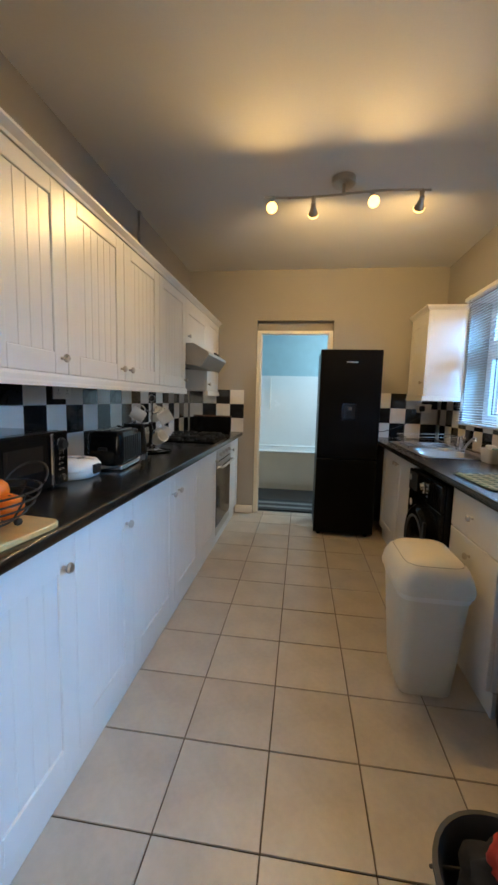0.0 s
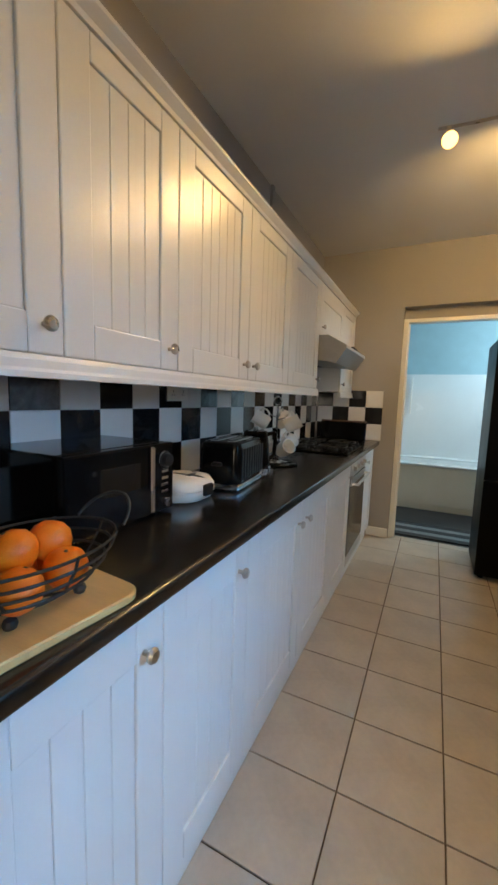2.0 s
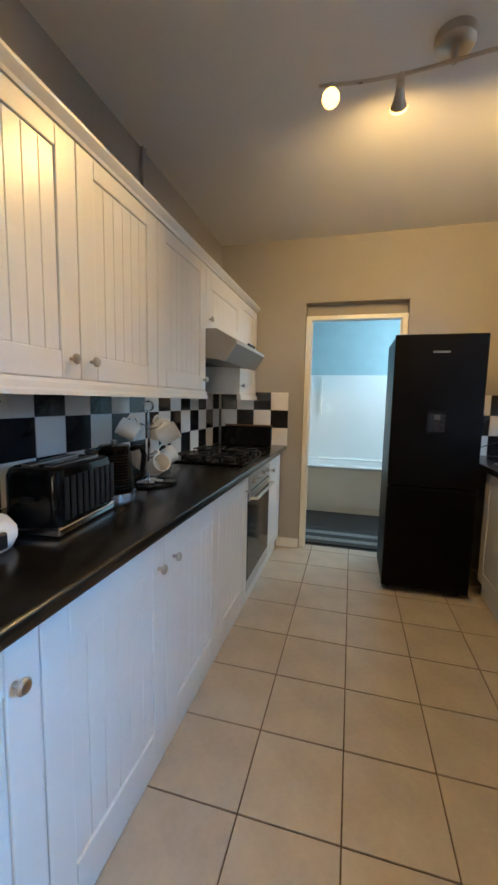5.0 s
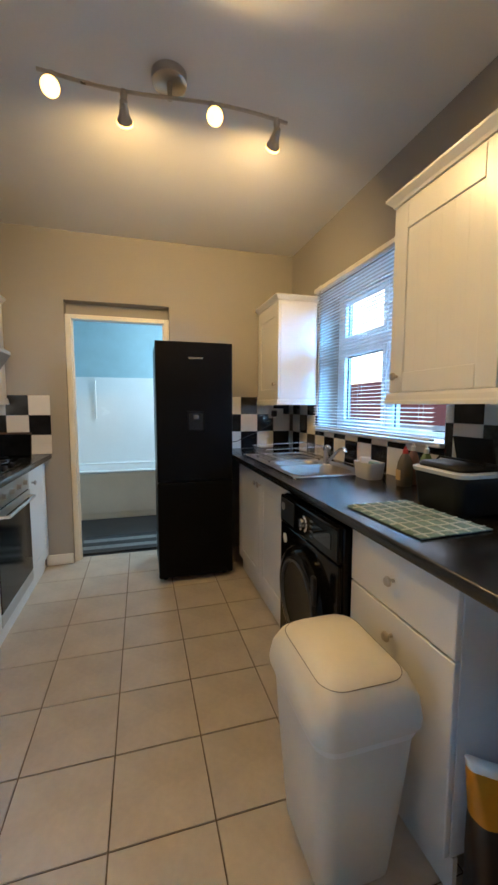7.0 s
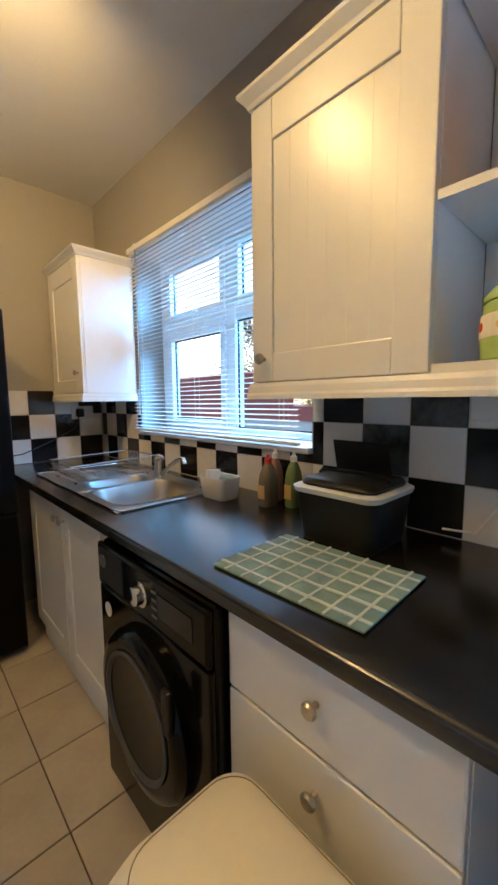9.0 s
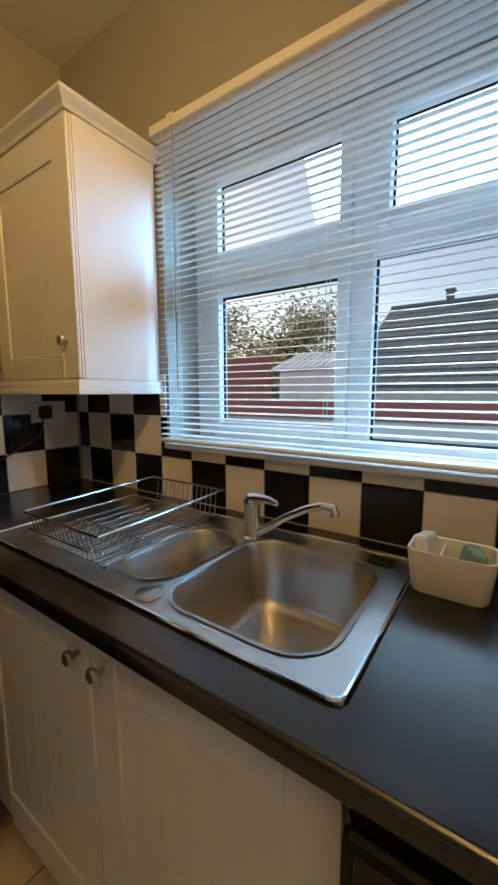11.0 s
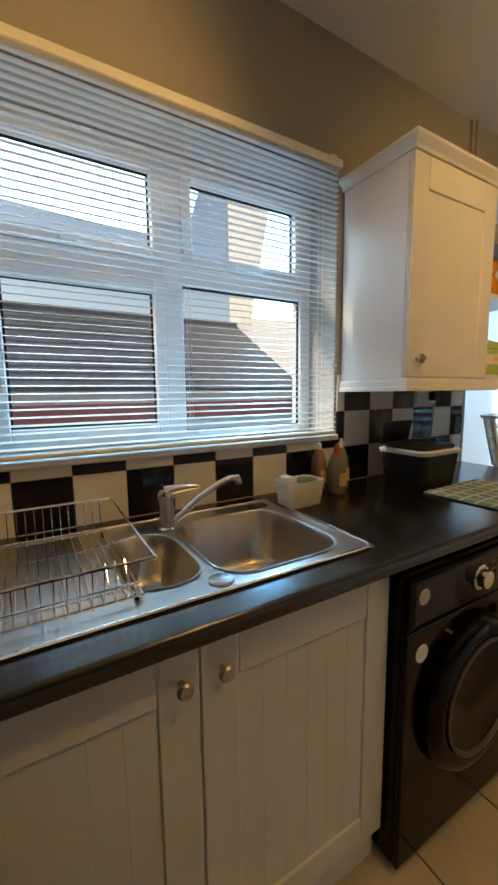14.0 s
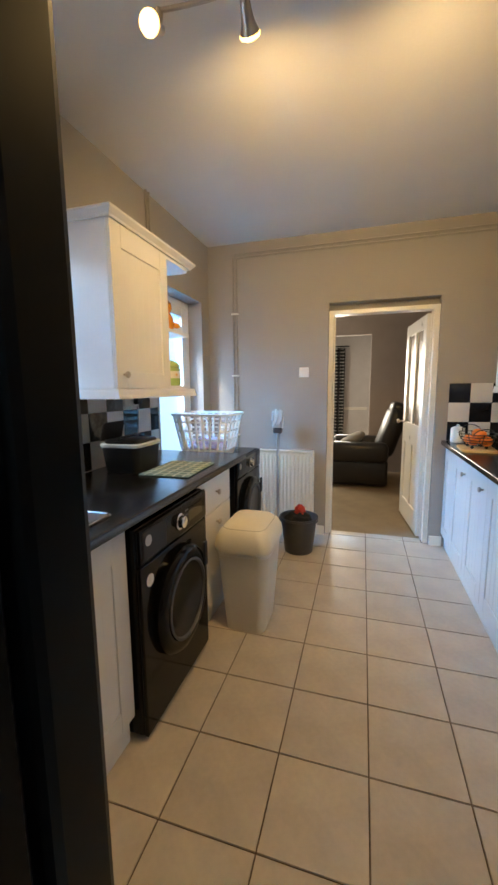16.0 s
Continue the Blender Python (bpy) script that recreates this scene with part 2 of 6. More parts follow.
solid("wall_east", boxes([
    (XR, WY1, 0, XR + 0.28, YB + 0.2, H), (XR, WY0, 0, XR + 0.28, WY1, WZ0), (XR, WY0, WZ1, XR + 0.28, WY1, H),
    (XR, DY1, 0, XR + 0.28, WY0, H), (XR, DY0, DZ1, XR + 0.28, DY1, H), (XR, YF - 0.2, 0, XR + 0.28, DY0, H)]),
    PAINT, "grey painted outer wall with a window and a back door", "wall", "structure")
BX0, BX1, BZ = -0.508, 0.292, 2.10
solid("wall_north", boxes([(XL, YB, 0, BX0, YB + 0.12, H), (BX1, YB, 0, XR, YB + 0.12, H), (BX0, YB, BZ, BX1, YB + 0.12, H)]), PAINT, "grey painted end wall with the bathroom doorway", "wall", "structure")
FX0, FX1, FZ = -0.585, 0.285, 2.05
solid("wall_south", boxes([(XL, YF - 0.14, 0, FX0, YF, H), (FX1, YF - 0.14, 0, XR, YF, H), (FX0, YF - 0.14, FZ, FX1, YF, H)]), PAINT, "grey painted wall with the living room doorway", "wall", "structure")


def skirting(rows):
    bm = bmesh.new()
    for x0, y0, x1, y1 in rows:
        box(x0, y0, 0, x1, y1, 0.085, 0.004, bm)
    return bm


solid("baseboard", skirting([(BX0 - 0.20, YB - 0.016, BX0 - 0.004, YB - 0.001), (FX1 + 0.004, YF + 0.001, XR - 0.002, YF + 0.016), (FX0 - 0.1, YF + 0.001, FX0 - 0.004, YF + 0.016), (BX1 + 0.004, YB - 0.016, 0.75, YB - 0.001)]), GLOSSW, "white gloss painted skirting board", "skirting", "structure")


def doorway(name, x0, x1, y0, y1, z1, inner, label):
    d = thing(name, ((x0 + x1) / 2, (y0 + y1) / 2, 0), label, "door frame", kind="structure")
    w = 0.042
    part("jamb", box(x0 + 0.001, y0, 0, x0 + w, y1, inner, 0.003), GLOSSW, d)
    part("jamb", box(x1 - w, y0, 0, x1 - 0.001, y1, inner, 0.003), GLOSSW, d)
    part("head", box(x0 + w, y0, inner - 0.035, x1 - w, y1, inner, 0.003), GLOSSW, d)
    part("stop", boxes([(x0 + w, y0 + 0.03, 0, x0 + w + 0.012, y0 + 0.05, inner - 0.035), (x1 - w - 0.012, y0 + 0.03, 0, x1 - w, y0 + 0.05, inner - 0.035)], 0.002), GLOSSW, d)
    return d


doorway("door_1", BX0, BX1, YB + 0.025, YB + 0.118, BZ, 2.0, "white painted frame of the open bathroom doorway")
solid("trim", boxes([(BX0 + 0.001, YB + 0.095, 2.0, BX1 - 0.001, YB + 0.118, 2.099)]), PAINT, "grey infill above the bathroom door frame", "trim", "structure")
doorway("door_2", FX0, FX1, YF - 0.138, YF - 0.03, FZ, 1.99, "white painted frame of the living room doorway")
solid("trim", boxes([(FX0 + 0.001, YF - 0.138, 1.99, FX1 - 0.001, YF - 0.10, FZ - 0.001)]), PAINT, "grey infill above the living room door frame", "trim", "structure")

# ---- window with its blind ----
win = thing("window_1", (XR + 0.2, 2.88, WZ0), "white plastic window of four panes, two opening at the top", "window", kind="structure")
XW = XR + 0.16
MY, MZ = 2.857, 1.722
FRL, FRR, FRB, FRT, MUL, SASH = 0.082, 0.055, 0.035, 0.045, 0.036, 0.038
part("window_frame", boxes([(XW, WY0, WZ0, XW + 0.06, WY0 + FRR, WZ1), (XW, WY1 - FRL, WZ0, XW + 0.06, WY1, WZ1), (XW, WY0 + FRR, WZ0, XW + 0.06, WY1 - FRL, WZ0 + FRB), (XW, WY0 + FRR, WZ1 - FRT, XW + 0.06, WY1 - FRL, WZ1),
     (XW - 0.002, MY - MUL, WZ0 + FRB, XW + 0.058, MY + MUL, WZ1 - FRT), (XW, WY0 + FRR, MZ - 0.036, XW + 0.06, MY - MUL, MZ + 0.036), (XW, MY + MUL, MZ - 0.036, XW + 0.06, WY1 - FRL, MZ + 0.036)], 0.004), UPVC, win)
part("window_sill", box(XR - 0.03, WY0 - 0.005, WZ0 - 0.022, XW, WY1 + 0.005, WZ0 + 0.002, 0.005), UPVC, win)
for a, c in ((WY0 + FRR, MY - MUL), (MY + MUL, WY1 - FRL)):
    for lo, hi in ((WZ0 + FRB, MZ - 0.036), (MZ + 0.036, WZ1 - FRT)):
        opens = lo > 1.5 or a > 2.8
        k = SASH if opens else 0.0
        if opens:
            part("sash", boxes([(XW - 0.012, a, lo, XW + 0.04, a + k, hi), (XW - 0.012, c - k, lo, XW + 0.04, c, hi), (XW - 0.012, a + k, lo, XW + 0.04, c - k, lo + k), (XW - 0.012, a + k, hi - k, XW + 0.04, c - k, hi)], 0.004), UPVC, win)
        if lo > 1.5:
            part("handle", boxes([(XW - 0.04, (a + c) / 2 - 0.06, lo + 0.006, XW - 0.012, (a + c) / 2 + 0.06, lo + 0.02), (XW - 0.03, (a + c) / 2 - 0.015, lo, XW - 0.012, (a + c) / 2 + 0.015, lo + 0.028)], 0.004), UPVC, win)
        part("seal", boxes([(XW + 0.015, a + k, lo + k, XW + 0.022, a + k + 0.007, hi - k), (XW + 0.015, c - k - 0.007, lo + k, XW + 0.022, c - k, hi - k), (XW + 0.015, a + k, lo + k, XW + 0.022, c - k, lo + k + 0.006), (XW + 0.015, a + k, hi - k - 0.008, XW + 0.022, c - k, hi - k)]), BLACKP, win)
        pane = part("pane", box(XW + 0.024, a + k, lo + k, XW + 0.028, c - k, hi - k), GLASS, win)
        pane.visible_shadow = False

blind = thing("venetian_blind", (XR - 0.03, 2.88, WZ0), "white metal venetian blind let down with open slats", "blind")
BY0, BY1, XS = 2.25, 3.51, XR - 0.038
part("head_rail", box(XS - 0.02, BY0, 2.125, XS + 0.022, BY1, 2.155, 0.003), WHITEP, blind)
SLATS = 47
for k in range(SLATS):
    z = 1.15 + k * (2.115 - 1.15) / (SLATS - 1)
    bm = bmesh.new()
    tilt = radians(9)
    prof = [(-0.0125, 0.0), (-0.006, 0.0016), (0, 0.0021), (0.006, 0.0016), (0.0125, 0.0)]
    ring = [(u, w) for u, w in prof] + [(u, w - 0.0004) for u, w in prof[::-1]]
    ends = [[(XS + u * math.cos(tilt) - w * math.sin(tilt), y, z + u * math.sin(tilt) + w * math.cos(tilt)) for u, w in ring] for y in (BY0 + 0.005, BY1 - 0.005)]
    part("slat", loft(ends), UPVC, blind)
part("bottom_rail", box(XS - 0.013, BY0 + 0.004, 1.122, XS + 0.013, BY1 - 0.004, 1.136, 0.004), WHITEP, blind)
for y in (BY0 + 0.09, 2.88, BY1 - 0.09):
    part("ladder_cord", boxes([(XS - 0.0135, y - 0.0007, 1.13, XS - 0.0125, y + 0.0007, 2.125), (XS + 0.0125, y - 0.0007, 1.13, XS + 0.0135, y + 0.0007, 2.125)]), WHITEP, blind)
part("pull_cord", tube([(XS - 0.022, BY1 - 0.06, 2.12), (XS - 0.024, BY1 - 0.06, 1.42)], 0.0014, 5), WHITEP, blind)
part("tilt_wand", tube([(XS - 0.022, BY1 - 0.11, 2.12), (XS - 0.026, BY1 - 0.112, 1.30)], 0.0035, 6), CHROME, blind)
for y in (BY0 + 0.05, BY1 - 0.1):
    part("bracket", box(XS - 0.024, y - 0.014, 2.122, XS - 0.0205, y + 0.014, 2.158, 0.001), WHITEP, blind)

back = thing("door_3", (XR + 0.15, 0.865, 0), "white plastic back door with a large frosted pane", "door", kind="structure")
XD = XR + 0.13
part("frame", boxes([(XD, DY0, 0, XD + 0.07, DY0 + 0.06, DZ1), (XD, DY1 - 0.06, 0, XD + 0.07, DY1, DZ1), (XD, DY0 + 0.06, DZ1 - 0.06, XD + 0.07, DY1 - 0.06, DZ1)], 0.004), UPVC, back)
part("leaf", boxes([(XD - 0.008, DY0 + 0.06, 0.02, XD + 0.05, DY0 + 0.15, DZ1 - 0.06), (XD - 0.008, DY1 - 0.15, 0.02, XD + 0.05, DY1 - 0.06, DZ1 - 0.06), (XD - 0.008, DY0 + 0.15, 0.02, XD + 0.05, DY1 - 0.15, 0.35), (XD - 0.008, DY0 + 0.15, DZ1 - 0.14, XD + 0.05, DY1 - 0.15, DZ1 - 0.06), (XD - 0.008, DY0 + 0.15, 1.82, XD + 0.05, DY1 - 0.15, 1.87)], 0.005), UPVC, back)
for lo, hi in ((0.35, 1.82), (1.87, DZ1 - 0.14)):
    pane = part("pane", box(XD + 0.015, DY0 + 0.15, lo, XD + 0.02, DY1 - 0.15, hi), FROST, back)
    pane.visible_shadow = False


# ---- fitted units ----
def front(name, w, h, m, parent, plain=False, soft=False):
    """A shaker front with a planked panel: across x from 0 to w, up z, facing -y, back at y = 0, set by m."""
    g, s = 0.0015, 0.08
    if plain:
        return part(name, put(box(g, -0.019, g, w - g, 0, h - g, 0.004, seg=2), m), WHITE, parent)
    foot, top = 0.08, (0.062 if w < 0.56 and h < 0.7 else 0.105)
    d = part(name, put(box(g, -0.0085, g, w - g, 0, h - g, 0.001), m), WHITE, parent)
    for nm, a, c, lo, hi in (("stile", g, s, g, h - g), ("stile", w - s, w - g, g, h - g), ("rail", s, w - s, g, foot), ("rail", s, w - s, h - top, h - g)):
        part(nm, put(box(a, -0.0195, lo, c, -0.0086, hi, 0.0035, seg=2), m), WHITE, d)
    n = max(2, round((w - 2 * s) / 0.058))
    step = (w - 2 * s) / n
    e = 0.0001 if soft else 0.0005
    for k in range(n):
        part("plank", put(box(s + k * step + e, -0.0135, foot + 0.0005, s + (k + 1) * step - e, -0.0086, h - top - 0.0005, 0.0004 if soft else 0.0018), m), WHITE, d)
    return d


def put(bm, m):
    bmesh.ops.transform(bm, matrix=m, verts=bm.verts)
    return bm


KNOB = [(0.006, 0), (0.0055, 0.010), (0.009, 0.014), (0.0155, 0.019), (0.016, 0.024), (0.012, 0.029), (0.0, 0.0305)]


def cabinet(name, side, face, depth, y0, y1, z0, z1, fronts, label, group, plinth=0.0, drawers=False):
    """side: +1 faces +x (west run), -1 faces -x (east run). fronts: (y0, y1, z0, z1, knob y, knob z)."""
    c = thing(name, (face, (y0 + y1) / 2, 0), label, "cabinet", group)
    a, b = sorted((face - side * 0.021, face - side * depth))
    part("body", box(a, y0 + 0.001, z0, b, y1 - 0.001, z1, 0.001), CARCASS, c)
    for f0, f1, lo, hi, ky, kz in fronts:
        m = (pose(face - side * 0.02, f0, lo, 0, 0, 90) if side > 0 else pose(face - side * 0.02, f1, lo, 0, 0, -90))
        d = front("drawer_front" if drawers else "door", f1 - f0, hi - lo, m, c, drawers, side < 0)
        if ky is not None:
            smooth(part("knob", lathe(KNOB, (face, ky, kz), (side, 0, 0), 16), NICKEL, d, "round satin nickel knob"))
    if plinth:
        p0, p1 = sorted((face - side * 0.03, face - side * 0.046))
        part("plinth", box(p0, y0, 0.0, p1, y1, plinth, 0.001), WHITE, c)
    return c


FL = -0.677
BASE = "base units of the long run"
B0, B1, Z0 = 0.115, 0.858, 0.115
LB = "white planked shaker base unit under the worktop"
for y0, y1, k in ((0.305, 0.61, None), (0.61, 1.011, 0.95), (1.011, 1.413, 1.35)):
    cabinet("base_cabinet", 1, FL, 0.555, y0, y1, Z0, B1, [(y0, y1, B0, B1, k, 0.765)], LB, BASE, 0.11)
cabinet("base_cabinet", 1, FL, 0.555, 1.413, 2.46, Z0, B1, [(1.413, 1.937, B0, B1, 1.885, 0.75), (1.937, 2.46, B0, B1, 1.99, 0.75)], "white planked shaker base unit with paired doors", BASE, 0.11)
cabinet("base_cabinet", 1, FL, 0.555, 2.46, 2.97, Z0, B1, [(2.46, 2.97, B0, B1, 2.92, 0.765)], LB, BASE, 0.11)
cabinet("base_cabinet", 1, FL, 0.555, 3.572, 4.02, Z0, B1, [(3.572, 4.02, B0, B1, 3.64, 0.765)], "narrow white base unit beside the oven", BASE, 0.11)
UF, WALLU = -0.915, "wall units of the long run"
U0, U1 = 1.34, 2.025
LU = "white planked shaker wall unit with nickel knob"
for y0, y1, k in ((0.58, 0.976, 0.93), (0.976, 1.37, 1.325)):
    cabinet("wall_cabinet", 1, UF, 0.33, y0, y1, U0, U1, [(y0, y1, U0, U1, k, 1.40)], LU, WALLU)
cabinet("wall_cabinet", 1, UF, 0.33, 1.37, 2.33, U0, U1, [(1.37, 1.85, U0, U1, 1.805, 1.40), (1.85, 2.33, U0, U1, 1.895, 1.40)], "white shaker wall unit with paired doors", WALLU)
cabinet("wall_cabinet", 1, UF, 0.33, 2.33, 2.88, U0, U1, [(2.33, 2.88, U0, U1, 2.84, 1.40)], LU, WALLU)
cabinet("wall_cabinet", 1, UF, 0.33, 2.88, 3.56, 1.69, U1, [(2.88, 3.56, 1.69, U1, 2.93, 1.745)], "short white wall unit above the cooker hood", WALLU)
cabinet("wall_cabinet", 1, UF, 0.33, 3.56, 4.05, U0, U1, [(3.56, 4.05, U0, U1, 3.60, 1.40)], "white wall unit beside the cooker hood", WALLU)


def moulding(name, side, face, rows, label):
    """A run of cornice or pelmet: a stepped section carried along y."""
    t = thing(name, (face, rows[0][0], rows[0][2]), label, "moulding")
    for y0, y1, z, up in rows:
        h = 0.04 if up else -0.046
        o = 0.027 if up else 0.012
        sec = [(-0.02, 0), (0.004, 0), (0.008, h * 0.25), (o * 0.8, h * 0.6), (o, h * 0.75), (o, h), (-0.02, h)]
        part("cornice" if up else "pelmet", loft([[(face + side * u, y, z + w) for u, w in sec] for y in (y0, y1)]), WHITE, t)
    return t


moulding("cornice", 1, UF, [(0.577, 4.06, U1 + 0.001, True)], "white moulded cornice along the wall units")
moulding("pelmet", 1, UF, [(0.577, 2.885, U0 - 0.001, False)], "white moulded light pelmet under the wall units")
moulding("pelmet", 1, UF, [(3.555, 4.055, U0 - 0.001, False)], "short white light pelmet under the wall unit")


def worktop(name, side, front, back_x, y0, y1, label, hole=None):
    t = thing(name, (front, y0, WT), label, "worktop")
    n = 5
    r = 0.009
    nose = [(front - side * (r - r * math.cos(a)), WT - r + r * math.sin(a)) for a in [math.pi / 2 * k / n for k in range(n + 1)]]
    lip = [(front - side * (r - r * math.cos(a)), UND + r - r * math.sin(a)) for a in [math.pi / 2 * k / n for k in range(n, -1, -1)]]
    spans = [(y0, y1, back_x)]
    if hole:
        hx0, hx1, hy0, hy1 = hole
        spans = [(y0, hy0, back_x), (hy0, hy1, hx0), (hy1, y1, back_x)]
    bm = bmesh.new()
    for a, c, edge in spans:
        sec = lip + nose + [(edge, WT), (edge, UND)]
        loft([[(x, y, z) for x, z in sec] for y in (a, c)], bm)
    if hole:
        box(min(hx1, back_x), hy0, UND, max(hx1, back_x), hy1, WT, 0, bm)
    smooth(part("slab", bm, WTOP, t), 30)
    back_a, back_b = sorted((back_x, back_x - side * -0.006))
    part("sealant", box(back_a, y0 + 0.01, WT, back_b, y1 - 0.01, WT + 0.004), TG, t, "pale sealant bead at the wall")
    ea, eb = sorted((front - side * 0.02, back_x))
    part("end_strip", box(ea, y0 - 0.0012, UND + 0.004, eb, y0 - 0.0002, WT - 0.004), BLACKP, t, "black end strip")
    return t


worktop("worktop", 1, -0.64, XL + 0.002, YF + 0.002, YB - 0.002, "black stone-effect laminate worktop with rounded front edge")
FR, EF = 0.77, 0.728
worktop("worktop", -1, EF, XR - 0.002, 1.295, YB - 0.002, "black stone-effect worktop with the inset sink", hole=(0.835, 1.235, 2.65, 3.23))

EB = "base units of the sink run"
cabinet("base_cabinet", -1, FR, 0.56, 2.60, 3.62, Z0, B1 - 0.16, [(2.60, 3.11, B0, B1, 3.067, 0.785), (3.11, 3.62, B0, B1, 3.147, 0.785)], "white planked shaker sink unit with paired doors", EB, 0.11)
cabinet("drawer_unit", -1, FR, 0.56, 1.505, 1.985, Z0, B1, [(1.505, 1.985, 0.66, B1, 1.745, 0.76), (1.505, 1.985, B0, 0.657, 1.745, 0.585)], "white drawer unit with nickel knobs beside the washer", EB, 0.11, True)
U1R = 2.075
EU = "wall units of the sink run"
cabinet("wall_cabinet", -1, 1.055, 0.32, 3.545, 4.05, U0, U1R, [(3.545, 4.05, U0, U1R, 3.60, 1.455)], "white shaker wall unit above the draining board", EU)
cabinet("wall_cabinet", -1, 1.055, 0.32, 1.69, 2.195, U0, U1R, [(1.69, 2.195, U0, U1R, 2.145, 1.405)], "white shaker wall unit beside the window", EU)


def returned(name, face, y0, y1, z, up, ends, label):
    t = thing(name, (face, y0, z), label, "moulding")
    h, o = (0.04, 0.027) if up else (-0.046, 0.012)
    prof = [(-0.02, 0), (0.004, 0), (0.008, h * 0.25), (o * 0.8, h * 0.6), (o, h * 0.75), (o, h), (-0.02, h)]
    e0, e1 = ends
    nm = "cornice" if up else "pelmet"
    part(nm, loft([[(face - u, y0 - (u if e0 else 0), z + w) for u, w in prof], [(face - u, y1 + (u if e1 else 0), z + w) for u, w in prof]]), WHITE, t)
    for flag, y, s in ((e0, y0, -1), (e1, y1, 1)):
        if flag:
            part(nm, loft([[(face - u, y + s * u, z + w) for u, w in prof], [(XR - 0.003, y + s * u, z + w) for u, w in prof]]), WHITE, t)
    return t


returned("cornice", 1.055, 3.545, 4.06, U1R + 0.001, True, (1, 0), "white moulded cornice on the single wall unit")
returned("cornice", 1.055, 1.39, 2.195, U1R + 0.001, True, (1, 1), "white moulded cornice over unit and open shelves")
returned("pelmet", 1.055, 3.545, 4.06, U0 - 0.001, False, (1, 0), "white light pelmet under the single wall unit")
returned("pelmet", 1.055, 1.39, 2.195, U0 - 0.001, False, (1, 1), "white light pelmet under unit and open shelves")

shelf = thing("open_shelf_unit", (1.2, 1.55, U0), "white open end shelf unit holding two ceramic jars", "shelf")


def end_shelf(z, th):
    pts = [(1.06, 1.688), (XR - 0.004, 1.688), (XR - 0.004, 1.395)]
    arc = [(1.10 + 0.0, 1.395)] + [(1.10 - 0.04 * math.sin(a), 1.435 - 0.04 * math.cos(a)) for a in [math.pi / 2 * k / 5 for k in range(1, 6)]]
    ring = pts + arc
    return loft([[(x, y, z + d) for x, y in ring] for d in (0, th)])


part("bottom_shelf", end_shelf(U0, 0.018), WHITE, shelf)
part("middle_shelf", end_shelf(1.665, 0.018), WHITE, shelf)
part("top_panel", end_shelf(U1R - 0.018, 0.018), WHITE, shelf)
part("back_panel", box(XR - 0.012, 1.397, U0 + 0.018, XR - 0.004, 1.688, U1R - 0.018), CARCASS, shelf)

# ---- large appliances ----
fr = thing("fridge_freezer", (0.42, 3.75, 0), "tall black fridge freezer with water dispenser", "fridge")
fx0, fx1, fy = 0.147, 0.69, 3.50
part("body", box(fx0 + 0.004, fy + 0.058, 0.03, fx1 - 0.004, 4.03, 1.725, 0.006), BLACKS, fr)
part("door", box(fx0, fy, 0.745, fx1, fy + 0.052, 1.73, 0.008, seg=2), BLACKS, fr)
part("door", box(fx0, fy, 0.04, fx1, fy + 0.052, 0.738, 0.008, seg=2), BLACKS, fr)
disp = part("dispenser", boxes([(0.36, fy - 0.004, 1.10, 0.485, fy + 0.004, 1.112), (0.36, fy - 0.004, 1.235, 0.485, fy + 0.004, 1.25), (0.36, fy - 0.004, 1.112, 0.37, fy + 0.004, 1.235), (0.475, fy - 0.004, 1.112, 0.485, fy + 0.004, 1.235)], 0.001), BLACKG, fr, "glossy black water dispenser")
part("tray", box(0.372, fy - 0.0025, 1.114, 0.473, fy + 0.002, 1.232), BLACKGLASS, disp)
part("lever", box(0.405, fy - 0.012, 1.19, 0.44, fy - 0.003, 1.222, 0.003), GREYP, disp)
part("badge", box(0.375, fy - 0.002, 1.612, 0.475, fy + 0.001, 1.624), CHROME, fr, "small plain silver badge")
for x in (fx0 + 0.05, fx1 - 0.05):
    part("foot", lathe([(0.018, 0), (0.018, 0.012), (0.012, 0.04)], (x, fy + 0.09, 0), n=12), BLACKP, fr)


